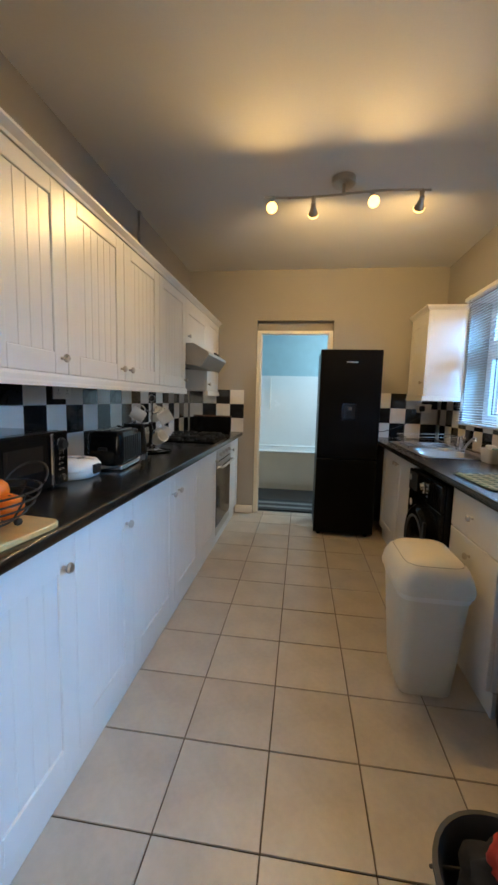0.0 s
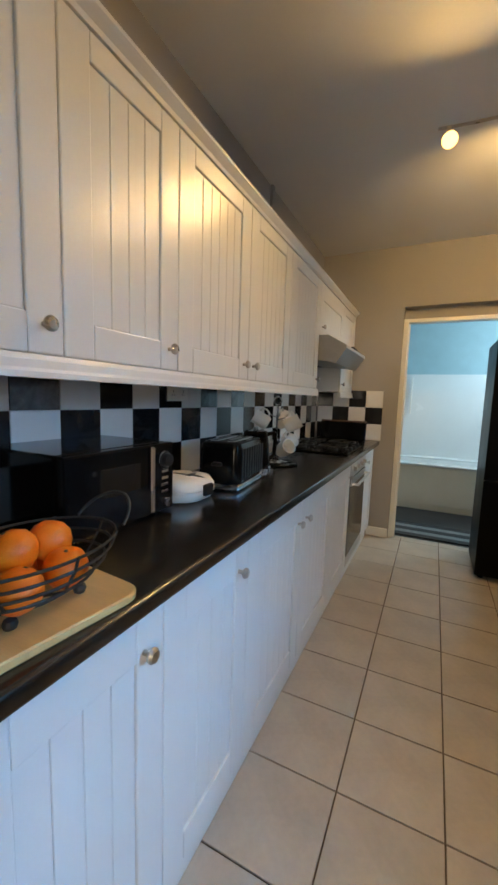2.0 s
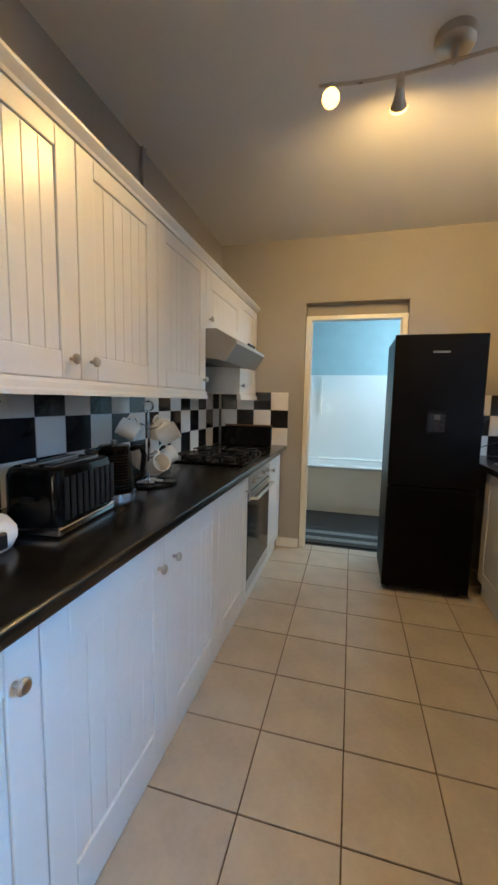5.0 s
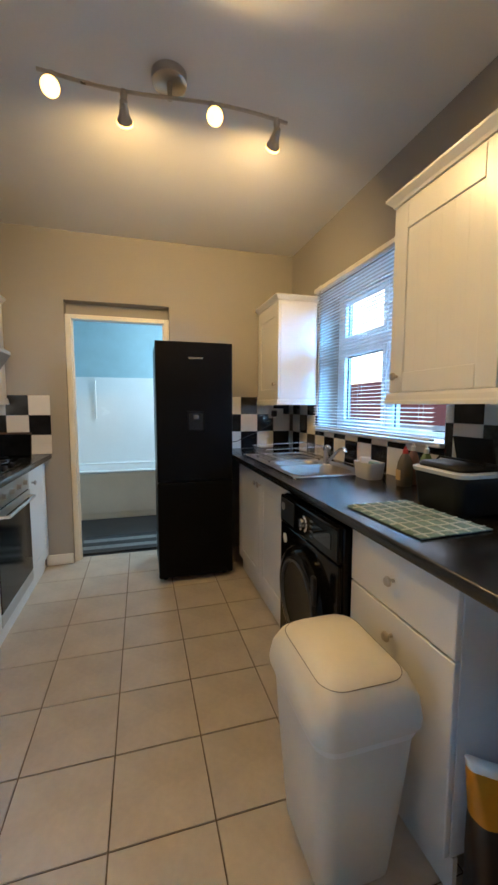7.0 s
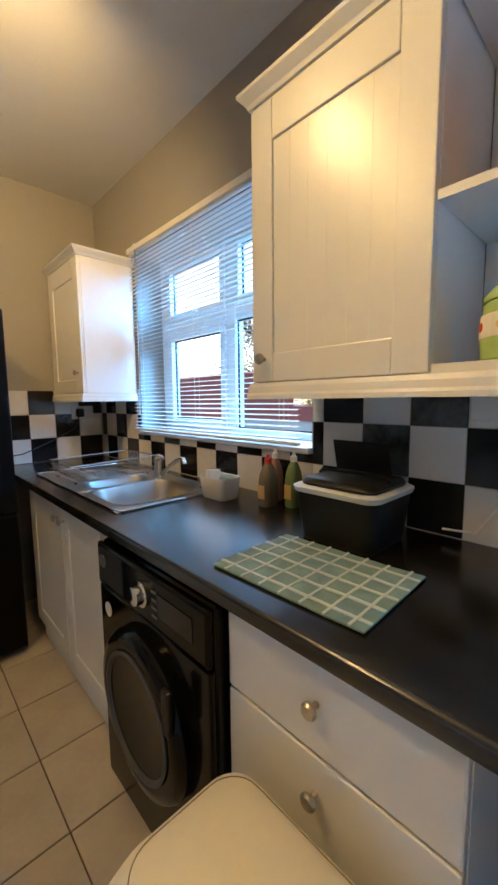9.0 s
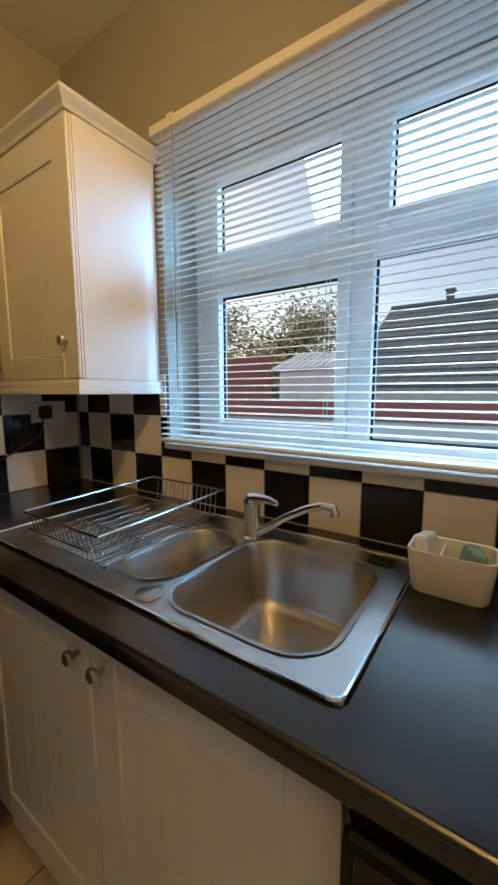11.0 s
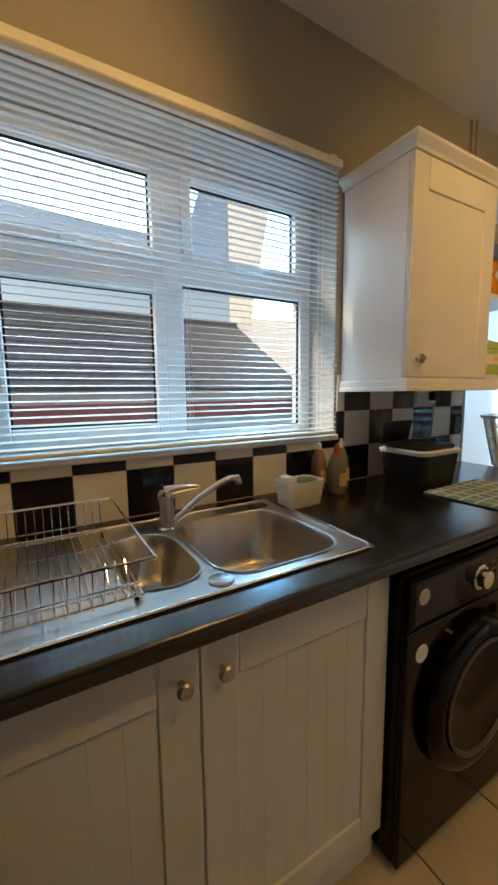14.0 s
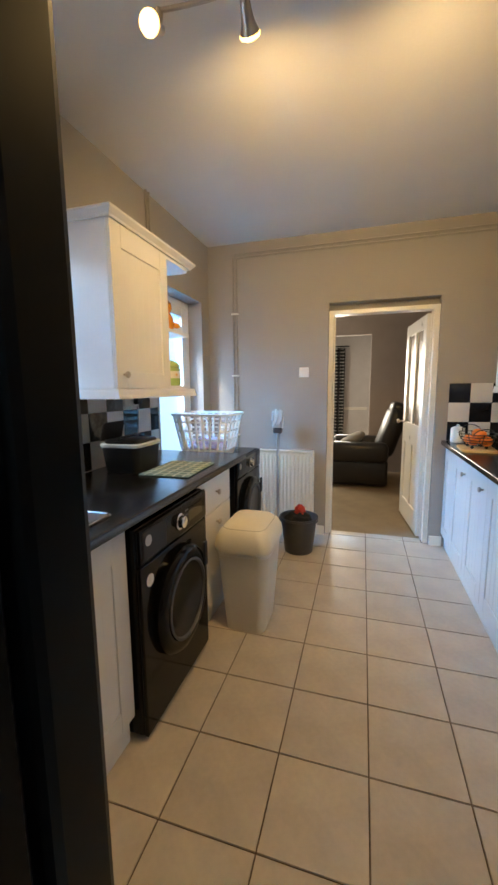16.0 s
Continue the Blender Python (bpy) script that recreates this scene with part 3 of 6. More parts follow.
def front_loader(at, w, label, group, sticker):
    """A front-loading machine that faces -x, its front face at x = at[0]."""
    x, y0 = at
    y1, cy = y0 + w, y0 + w / 2
    m = thing("washing_machine", (x + 0.28, cy, 0), label, "washing machine", group)
    part("body", box(x + 0.022, y0 + 0.003, 0.02, x + 0.56, y1 - 0.003, 0.845, 0.006), BLACKG, m)
    part("front_panel", box(x + 0.004, y0 + 0.003, 0.02, x + 0.021, y1 - 0.003, 0.70, 0.006, seg=2), BLACKG, m)
    pan = part("control_panel", box(x, y0 + 0.003, 0.703, x + 0.021, y1 - 0.003, 0.843, 0.01, seg=2), BLACKG, m)
    smooth(part("dial", lathe([(0.036, 0), (0.036, 0.006), (0.027, 0.008), (0.025, 0.026), (0.0, 0.027)], (x, cy - 0.005, 0.775), (-1, 0, 0), 28), CHROME, pan, "chrome programme dial"))
    part("display", box(x - 0.0015, y0 + 0.06, 0.745, x, y0 + 0.21, 0.805), BLACKGLASS, pan)
    part("detergent_drawer", box(x - 0.003, y1 - 0.19, 0.72, x + 0.002, y1 - 0.02, 0.83, 0.003), BLACKP, pan)
    part("badge", lathe([(0.021, 0), (0.021, 0.0015)], (x - 0.003, y1 - 0.055, 0.79), (-1, 0, 0), 18), NICKEL, pan, "round silver mark")
    for k in range(4):
        part("button", box(x - 0.003, cy - 0.085, 0.735 + k * 0.022, x, cy - 0.06, 0.742 + k * 0.022, 0.001), GREYP, pan)
    d = part("door", lathe([(0.225, 0.0), (0.228, 0.02), (0.215, 0.036), (0.185, 0.042), (0.165, 0.036)], (x + 0.004, cy, 0.435), (-1, 0, 0), 40), BLACKG, m, "round glossy black porthole door")
    smooth(d)
    smooth(part("rim", lathe([(0.166, 0.034), (0.172, 0.044), (0.162, 0.046), (0.156, 0.034)], (x + 0.004, cy, 0.435), (-1, 0, 0), 40), GREYP, d, "dark grey ring"))
    smooth(part("glass", lathe([(0.156, 0.034), (0.14, 0.026), (0.09, 0.012), (0.0, 0.006)], (x + 0.004, cy, 0.435), (-1, 0, 0), 32), BLACKGLASS, d))
    part("handle", box(x - 0.046, cy - 0.20, 0.50, x - 0.030, cy - 0.165, 0.62, 0.008, seg=2), BLACKP, d)
    if sticker:
        part("sticker", lathe([(0.024, 0), (0.024, 0.0012)], (x + 0.004, y1 - 0.065, 0.63), (-1, 0, 0), 22), WHITEP, m, "round white sticker")
    for y in (y0 + 0.05, y1 - 0.05):
        part("foot", lathe([(0.02, 0), (0.02, 0.022)], (x + 0.06, y, 0), n=12), BLACKP, m)
    return m


front_loader((0.722, 1.992), 0.60, "glossy black front-loading washing machine under the worktop", "laundry machines", True)
front_loader((0.80, 0.655), 0.60, "black laundry machine under the plastic laundry basket", "laundry machines", False)

ov = thing("built_in_oven", (FL, 3.27, 0), "steel and black glass built-in electric oven", "oven")
oy0, oy1 = 2.973, 3.569
part("body", box(-1.23, oy0 + 0.002, 0.12, FL - 0.022, oy1 - 0.002, 0.86), BLACKP, ov)
cp = part("control_panel", box(FL - 0.02, oy0 + 0.001, 0.745, FL + 0.003, oy1 - 0.001, 0.858, 0.003), STEEL, ov, "brushed steel control panel")
for k in range(4):
    smooth(part("knob", lathe([(0.019, 0), (0.019, 0.004), (0.015, 0.006), (0.014, 0.022), (0, 0.023)], (FL + 0.003, oy0 + 0.1 + k * 0.13, 0.80), (1, 0, 0), 18), NICKEL, cp))
od = part("door", box(FL - 0.02, oy0 + 0.001, 0.19, FL + 0.002, oy1 - 0.001, 0.74, 0.004), BLACKG, ov, "black glass oven door")
part("trim_strip", box(FL + 0.0022, oy0 + 0.001, 0.69, FL + 0.006, oy1 - 0.001, 0.738, 0.001), STEEL, od)
part("handle", tube([(FL + 0.006, oy0 + 0.05, 0.70), (FL + 0.045, oy0 + 0.05, 0.70), (FL + 0.045, oy1 - 0.05, 0.70), (FL + 0.006, oy1 - 0.05, 0.70)], 0.0095, 10), STEEL, od, "straight steel bar handle")
part("vent", box(FL - 0.02, oy0 + 0.001, 0.118, FL, oy1 - 0.001, 0.186, 0.002), STEEL, ov)
part("plinth", box(FL - 0.046, oy0, 0, FL - 0.03, oy1, 0.11), WHITE, ov)

hb = thing("gas_hob", (-0.93, 3.2, WT), "black gas hob with cast iron supports", "hob")
hx0, hx1, hy0, hy1 = -1.19, -0.70, 2.93, 3.52
part("plate", box(hx0, hy0, WT + 0.0005, hx1, hy1, WT + 0.012, 0.004), BLACKG, hb)
for x, y, r in ((-1.07, 3.07, 0.05), (-1.07, 3.37, 0.037), (-0.83, 3.07, 0.037), (-0.83, 3.37, 0.045)):
    b = part("burner", lathe([(r, 0.0), (r, 0.012), (r * 0.8, 0.014), (r * 0.8, 0.022), (0, 0.024)], (x, y, WT + 0.012), n=20), DARKIRON, hb)
    bm = bmesh.new()
    for k in range(4):
        a = math.pi / 2 * k + math.pi / 4
        dx, dy = math.cos(a), math.sin(a)
        tube([(x + dx * 0.125, y + dy * 0.125, WT + 0.012), (x + dx * 0.125, y + dy * 0.125, WT + 0.045), (x + dx * 0.03, y + dy * 0.03, WT + 0.045)], 0.005, 6, bm)
    tube([(x + 0.1 * math.cos(2 * math.pi * k / 20), y + 0.1 * math.sin(2 * math.pi * k / 20), WT + 0.041) for k in range(20)], 0.0045, 6, bm, closed=True)
    part("pan_support", bm, DARKIRON, hb)
for k in range(4):
    part("control", lathe([(0.017, 0), (0.015, 0.02), (0, 0.021)], (-0.72, 3.02 + k * 0.13, WT + 0.012), n=14), BLACKP, hb)

hd = thing("cooker_hood", (-1.0, 3.22, 1.5), "slim steel cooker hood under the short wall unit", "cooker hood")
sec = [(XL + 0.005, 1.55), (XL + 0.005, 1.688), (-0.86, 1.688), (-0.74, 1.62), (-0.735, 1.60), (-0.80, 1.505), (-0.86, 1.52)]
part("shell", loft([[(x, y, z) for x, z in sec] for y in (2.885, 3.556)]), HOODM, hd)
part("visor", loft([[(-0.858, y, 1.690), (-0.736, y, 1.621), (-0.731, y, 1.600), (-0.735, y, 1.60), (-0.74, y, 1.619), (-0.859, y, 1.687)] for y in (2.884, 3.557)]), STEEL, hd)
part("underside", box(XL + 0.01, 2.89, 1.535, -0.87, 3.55, 1.549), GREYP, hd)
for k in range(3):
    part("switch", box(-0.79, 3.30 + k * 0.06, 1.649, -0.775, 3.335 + k * 0.06, 1.664, 0.002), BLACKP, hd)

# ---- sink ----
sk = thing("sink", (1.0, 3.12, WT), "stainless steel inset sink with one and a half bowls and drainer", "sink")
sx0, sx1, sy0, sy1 = 0.808, 1.30, 2.62, 3.63
zt = WT + 0.004


def bowl(cx, cy, w, d, depth, r):
    """A pressed bowl as one skin with a rolled lip."""
    rings = [rrect(cx, cy, zt + 0.0025, w + 0.03, d + 0.03, r + 0.015), rrect(cx, cy, zt + 0.001, w + 0.012, d + 0.012, r + 0.006), rrect(cx, cy, zt - 0.008, w, d, r)]
    for k in range(1, 6):
        a = math.pi / 2 * k / 5
        rings.append(rrect(cx, cy, WT - depth + 0.04 - 0.04 * math.sin(a), w - 0.03 - 0.05 * (1 - math.cos(a)), d - 0.03 - 0.05 * (1 - math.cos(a)), min(r * 0.85, (d - 0.03 - 0.05 * (1 - math.cos(a))) / 2 - 0.002)))
    b = loft(rings, cap=False)
    b.verts.ensure_lookup_table()
    n = len(rings[0])
    b.faces.new([b.verts[k] for k in range(len(b.verts) - n, len(b.verts))])
    return b


BIG = (1.035, 2.84, 0.36, 0.325, 0.165, 0.075)
SMALL = (1.035, 3.117, 0.295, 0.155, 0.12, 0.07)


def deck():
    """The sheet around the bowls, as strips, with a rolled outer edge."""
    bm = bmesh.new()

    def strip(x0, y0, x1, y1):
        box(x0, y0, WT + 0.0005, x1, y1, zt, 0, bm)
    bx, by, bw, bd = BIG[:4]
    cx, cy, cw, cd = SMALL[:4]
    e = 0.006
    y_a, y_b, y_c, y_d = by - bd / 2 - e, by + bd / 2 + e, cy - cd / 2 - e, cy + cd / 2 + e
    strip(sx0, sy0, sx1, y_a)
    strip(sx0, y_a, bx - bw / 2 - e, y_b)
    strip(bx + bw / 2 + e, y_a, sx1, y_b)
    strip(sx0, y_b, sx1, y_c)
    strip(sx0, y_c, cx - cw / 2 - e, y_d)
    strip(cx + cw / 2 + e, y_c, sx1, y_d)
    strip(sx0, y_d, sx1, sy1)
    # corner fillets of the bowls
    for x, y, w, d, _, r in (BIG, SMALL):
        for sx, sy in ((1, 1), (1, -1), (-1, 1), (-1, -1)):
            px, py = x + sx * (w / 2 + e), y + sy * (d / 2 + e)
            pts = [(px, py)] + [(px - sx * (r - r * math.cos(a)), py - sy * (r - r * math.sin(a))) for a in [math.pi / 2 * k / 6 for k in range(7)]]
            loft([[(u, v, z) for u, v in pts] for z in (WT + 0.0005, zt)], bm)
    return bm


part("deck", deck(), STEEL, sk)
smooth(part("bowl", bowl(*BIG), STEEL, sk))
smooth(part("half_bowl", bowl(*SMALL), STEEL, sk))
part("rim", tube([(x, y, z + 0.001) for x, y, z in rrect((sx0 + sx1) / 2, (sy0 + sy1) / 2, zt, sx1 - sx0, sy1 - sy0, 0.02)], 0.004, 6, closed=True), CHROME, sk)
for k in range(7):
    y = 3.27 + k * 0.045
    part("drainer_rib", tube([(0.87, y, zt - 0.0012), (1.22, y, zt - 0.0012)], 0.003, 6), STEEL, sk)
for x, y, dp in ((BIG[0], BIG[1], 0.165), (SMALL[0], SMALL[1], 0.12)):
    w = part("waste", lathe([(0.042, 0), (0.042, 0.003), (0.034, 0.004), (0.03, 0.0015), (0, 0.001)], (x - 0.03, y, WT - dp), n=24), CHROME, sk)
    for k in range(6):
        a = math.pi / 3 * k
        part("hole", lathe([(0.005, 0), (0.005, 0.0008)], (x - 0.03 + 0.016 * math.cos(a), y + 0.016 * math.sin(a), WT - dp + 0.0025), n=8), BLACKP, w)
smooth(part("cap", lathe([(0.026, 0), (0.027, 0.003), (0.023, 0.005), (0, 0.0053)], (0.850, 3.026, zt), n=24), STEEL, sk, "round chrome blanking cap"))
part("overflow", box(1.23, 2.66, zt + 0.001, 1.265, 2.72, zt + 0.006, 0.002), BLACKP, sk)

tp = thing("mixer_tap", (1.205, 3.022, zt), "chrome single lever kitchen mixer tap", "tap")
smooth(part("body", lathe([(0.027, 0), (0.027, 0.004), (0.021, 0.008), (0.021, 0.085), (0.023, 0.09), (0.023, 0.105), (0.018, 0.113), (0, 0.115)], (1.205, 3.022, zt), n=24), CHROME, tp))
sp = [(1.205, 3.01, 0.925), (1.205, 2.975, 0.945), (1.205, 2.92, 0.985), (1.203, 2.86, 1.018), (1.202, 2.82, 1.032), (1.201, 2.793, 1.031), (1.20, 2.787, 1.012)]
smooth(part("spout", tube(sp, [0.012, 0.011, 0.010, 0.0098, 0.0098, 0.0105, 0.011], 12), CHROME, tp))
smooth(part("lever", tube([(1.205, 3.022, 1.015), (1.195, 2.995, 1.024), (1.185, 2.955, 1.027), (1.18, 2.93, 1.024)], [0.02, 0.013, 0.010, 0.006], 10), CHROME, tp))


def rack():
    """The wire dish rack that stands on the drainer."""
    t = thing("dish_rack", (1.0, 3.40, zt), "empty chrome wire dish rack on the drainer", "dish rack")
    x0, x1, y0, y1 = 0.838, 1.265, 3.163, 3.478
    za, zb = zt + 0.012, zt + 0.088
    part("top_rim", tube([(x0, y0, zb), (x1, y0, zb + 0.01), (x1, y1, zb + 0.01), (x0, y1, zb)], 0.0032, 8, closed=True), CHROME, t)
    part("base_ring", tube([(x0 + 0.02, y0 + 0.02, za), (x1 - 0.02, y0 + 0.02, za), (x1 - 0.02, y1 - 0.02, za), (x0 + 0.02, y1 - 0.02, za)], 0.0025, 6, closed=True), CHROME, t)
    for k in range(14):
        y = y0 + 0.03 + k * (y1 - y0 - 0.06) / 13
        part("wire", tube([(x0, y, zb), (x0 + 0.018, y, za), (x0 + 0.10, y, za), (x0 + 0.125, y, za + 0.03), (x0 + 0.15, y, za), (x1 - 0.03, y, za), (x1 - 0.012, y, za + 0.01), (x1, y, zb + 0.01)], 0.0015, 5), CHROME, t)
    for k in range(3):
        x = x0 + 0.06 + k * 0.12
        part("cross_wire", tube([(x, y0 + 0.02, za - 0.003), (x, y1 - 0.02, za - 0.003)], 0.0018, 5), CHROME, t)
    part("cutlery_rail", tube([(x0, y0 + 0.03, zt + 0.05), (x0 - 0.004, y0 + 0.03, zt + 0.05), (x0 - 0.004, y1 - 0.03, zt + 0.05), (x0, y1 - 0.03, zt + 0.05)], 0.0018, 5), CHROME, t)
    for x in (x0 + 0.03, x1 - 0.03):
        for y in (y0 + 0.03, y1 - 0.03):
            part("foot", lathe([(0.005, 0), (0.005, 0.011)], (x, y, zt), n=8), BLACKP, t)


rack()

# ---- ceiling light ----
BARY, BARZ = 2.47, H - 0.10
lt = thing("ceiling_spotlight_bar", (0.19, BARY, H), "brushed metal ceiling bar with four lit spotlights", "ceiling light")
smooth(part("canopy", lathe([(0.0, -0.04), (0.062, -0.04), (0.07, -0.034), (0.07, -0.001)], (0.19, BARY + 0.02, H), n=28), NICKEL, lt), 40)
part("stem", lathe([(0.010, 0), (0.010, 0.07)], (0.19, BARY + 0.005, BARZ - 0.005), n=12), NICKEL, lt)
part("bar", tube([(-0.29 + 0.98 * k / 20, BARY + 0.02 * math.sin(2 * math.pi * k / 20), BARZ) for k in range(21)], 0.007, 8), NICKEL, lt)
for x, s in ((-0.24, -1), (0.012, 1), (0.357, -1), (0.64, 1)):
    y = BARY + 0.02 * math.sin(2 * math.pi * (x + 0.29) / 0.98)
    d = Vector((0.03, s * 0.86, -0.42 if s > 0 else -0.56)).normalized()
    p = Vector((x, y, BARZ - 0.05))
    part("swivel", lathe([(0.011, 0), (0.015, 0.012), (0.012, 0.035), (0.005, 0.05)], (x, y, BARZ + 0.004), (0, 0, -1), 14), NICKEL, lt)
    h = part("spot_head", lathe([(0.008, -0.02), (0.015, -0.014), (0.017, 0.012), (0.022, 0.036), (0.031, 0.058), (0.028, 0.057), (0.0, 0.03)], p, d, 20), NICKEL, lt, "small slender metal spot head")
    smooth(h)
    smooth(part("bulb", lathe([(0.005, 0.034), (0.02, 0.046), (0.033, 0.060), (0.031, 0.068), (0.018, 0.074), (0.0, 0.076)], p, d, 18), BULB, h, "glowing warm white bulb"))
    lamp("spotlight", "SPOT", look(p + d * 0.09, p + d), 27 if s > 0 else 30, WARM, radius=0.045, cone=172)

# ---- bathroom beyond the doorway ----
BXA, BXB, BYE = -1.1, 1.2, 6.0
BTW = mat("white_bathroom_panel", (0.80, 0.82, 0.82), 0.25, vary=0.03, scale=2)
BLUE = mat("pale_blue_paint", (0.37, 0.54, 0.59), 0.7, vary=0.05, bump=0.1)
BFLOOR = mat("dark_vinyl", (0.018, 0.018, 0.020), 0.5, vary=0.3)
RUG = mat("grey_striped_rug", (0.20, 0.21, 0.21), 0.95, vary=0.2, scale=30, bump=0.8, bscale=400)
RUGD = mat("charcoal_rug_stripe", (0.04, 0.04, 0.042), 0.95, vary=0.2, bump=0.8, bscale=400)
solid("floor", boxes([(BXA - 0.1, YB + 0.115, -0.12, BXB + 0.1, BYE + 0.1, -0.002)]), BFLOOR, "dark vinyl bathroom floor", "floor", "structure")
solid("ceiling", boxes([(BXA - 0.1, YB + 0.205, 2.5, BXB + 0.1, BYE + 0.1, 2.6)]), CEIL, "white bathroom ceiling", "ceiling", "structure")
solid("wall_bathroom_end", boxes([(BXA, BYE, 1.645, BXB, BYE + 0.1, 2.5)]), BLUE, "pale blue painted bathroom wall", "wall", "structure")
solid("wall_bathroom_panel", boxes([(BXA, BYE - 0.006, 0, BXB, BYE + 0.1, 1.645)]), BTW, "white panelled wall behind the bath", "wall", "structure")
solid("wall_bathroom_west", boxes([(BXA - 0.1, YB + 0.205, 0, BXA, BYE + 0.1, 2.5)]), BLUE, "pale blue painted bathroom side wall", "wall", "structure")
solid("wall_bathroom_east", boxes([(BXB, YB + 0.205, 0, BXB + 0.1, BYE + 0.1, 2.5)]), BLUE, "pale blue painted bathroom side wall", "wall", "structure")
bt = thing("bathtub", (0.05, 5.64, 0), "white bathtub with a cream side panel", "bathtub")
part("side_panel", boxes([(BXA + 0.01, 5.30, 0.07, BXB - 0.01, 5.318, 0.525), (BXA + 0.01, 5.312, 0.0, BXB - 0.01, 5.325, 0.068)], 0.004), CREAMP, bt)
part("rim", boxes([(BXA + 0.005, 5.275, 0.527, BXB - 0.005, 5.36, 0.562), (BXA + 0.005, 5.92, 0.527, BXB - 0.005, BYE - 0.008, 0.562), (BXA + 0.005, 5.36, 0.527, BXA + 0.1, 5.92, 0.562), (BXB - 0.1, 5.36, 0.527, BXB - 0.005, 5.92, 0.562)], 0.012), BTW, bt)
smooth(part("tub", loft([rrect(0.05, 5.64, 0.55, 2.1, 0.57, 0.1), rrect(0.05, 5.64, 0.3, 2.0, 0.5, 0.1), rrect(0.05, 5.64, 0.16, 1.8, 0.42, 0.1), rrect(0.05, 5.64, 0.14, 1.5, 0.2, 0.08)], cap=False), BTW, bt))
solid("shower_rail", tube([(-0.5, BYE - 0.03, 1.60), (-0.5, BYE - 0.03, 1.12)], 0.010, 8), WHITEP, "slim white rail on the bathroom wall", "rail")
mt = thing("bath_mat", (0, 4.55, 0), "grey and charcoal striped rug in the doorway", "rug")
for k in range(5):
    part("stripe", box(-0.5, 4.235 + k * 0.09, 0.0, 0.6, 4.235 + k * 0.09 + 0.088, 0.012 - 0.001 * (k % 2), 0.003), RUGD if k % 2 == 0 else RUG, mt)

# ---- living room beyond the other doorway ----
LPAINT = mat("taupe_wall_paint", (0.33, 0.27, 0.24), 0.8, vary=0.05, bump=0.1)
LPALE = mat("pale_grey_wall_paint", (0.55, 0.54, 0.55), 0.8, vary=0.05)
solid("floor", boxes([(-2.4, -5.2, -0.12, 2.6, YF - 0.125, -0.001)]), CARPET, "beige carpet of the living room", "floor", "structure")
solid("ceiling", boxes([(-2.4, -5.2, 2.5, 2.6, YF - 0.205, 2.6)]), CEIL, "white living room ceiling", "ceiling", "structure")
solid("wall_living_end", boxes([(-2.4, -5.2, 0, 2.6, -5.1, 2.5)]), LPALE, "pale grey living room end wall", "wall", "structure")
solid("wall_living_partition", boxes([(-2.4, -2.75, 0, -0.12, -2.63, 2.5), (-0.12, -2.75, 2.16, 2.6, -2.63, 2.5)]), LPAINT, "taupe wall with a wide opening to the front room", "wall", "structure")
solid("wall_living_west", boxes([(-2.5, -5.2, 0, -2.4, YF - 0.142, 2.5)]), LPAINT, "taupe living room side wall", "wall", "structure")
solid("wall_living_east", boxes([(2.6, -5.2, 0, 2.7, YF - 0.142, 2.5)]), LPAINT, "taupe living room side wall", "wall", "structure")
solid("wall_living_kitchen_side", boxes([(-2.4, YF - 0.2, 0, XL - 0.205, YF - 0.142, 2.5), (XR + 0.285, YF - 0.2, 0, 2.6, YF - 0.142, 2.5)]), LPAINT, "taupe wall beside the kitchen doorway", "wall", "structure")
solid("trim", boxes([(-0.11, -5.098, 0.85, 2.5, -5.085, 0.91)], 0.003), GLOSSW, "white dado rail on the pale wall", "trim", "structure")

DOORGLASS = mat("dim_door_glass", (0.17, 0.14, 0.11), 0.3, vary=0.2, scale=3, spec=0.35)
ld = thing("panel_door", (FX0 + 0.045, YF - 0.14, 0), "cream four-panel glazed door standing open into the living room", "door")
LEAFW, LEAFH = 0.74, 1.93
M = pose(FX0 + 0.06, YF - 0.145, 0.012, 0, 0, -84)
frame_rows = [(0, -0.02, 0, 0.1, 0.02, LEAFH), (LEAFW - 0.1, -0.02, 0, LEAFW, 0.02, LEAFH), (0.1, -0.02, 0, LEAFW - 0.1, 0.02, 0.2), (0.1, -0.02, 0.78, LEAFW - 0.1, 0.02, 0.98), (0.1, -0.02, LEAFH - 0.11, LEAFW - 0.1, 0.02, LEAFH), (0.33, -0.02, 0.2, 0.41, 0.02, 0.78), (0.33, -0.02, 0.98, 0.41, 0.02, LEAFH - 0.11)]
part("leaf", put(boxes(frame_rows, 0.004), M), GLOSSW, ld)
for a, c in ((0.1, 0.33), (0.41, 0.64)):
    part("panel", put(box(a, -0.008, 0.2, c, 0.008, 0.78), M), GLOSSW, ld)
    pane = part("pane", put(box(a, -0.003, 0.98, c, 0.003, LEAFH - 0.11), M), DOORGLASS, ld)
part("handle", put(lathe([(0.022, 0), (0.022, 0.006), (0.009, 0.01), (0.009, 0.04), (0.024, 0.05), (0.02, 0.068), (0, 0.07)], (LEAFW - 0.05, 0.02, 0.98), (0, 1, 0), 16), M), NICKEL, ld)

ac = thing("recliner_armchair", (0.05, -1.9, 0), "black leather recliner armchair with a grey cushion", "armchair", turn=0)


def soft_box(x0, y0, z0, x1, y1, z1, r):
    return box(x0, y0, z0, x1, y1, z1, r, seg=3)


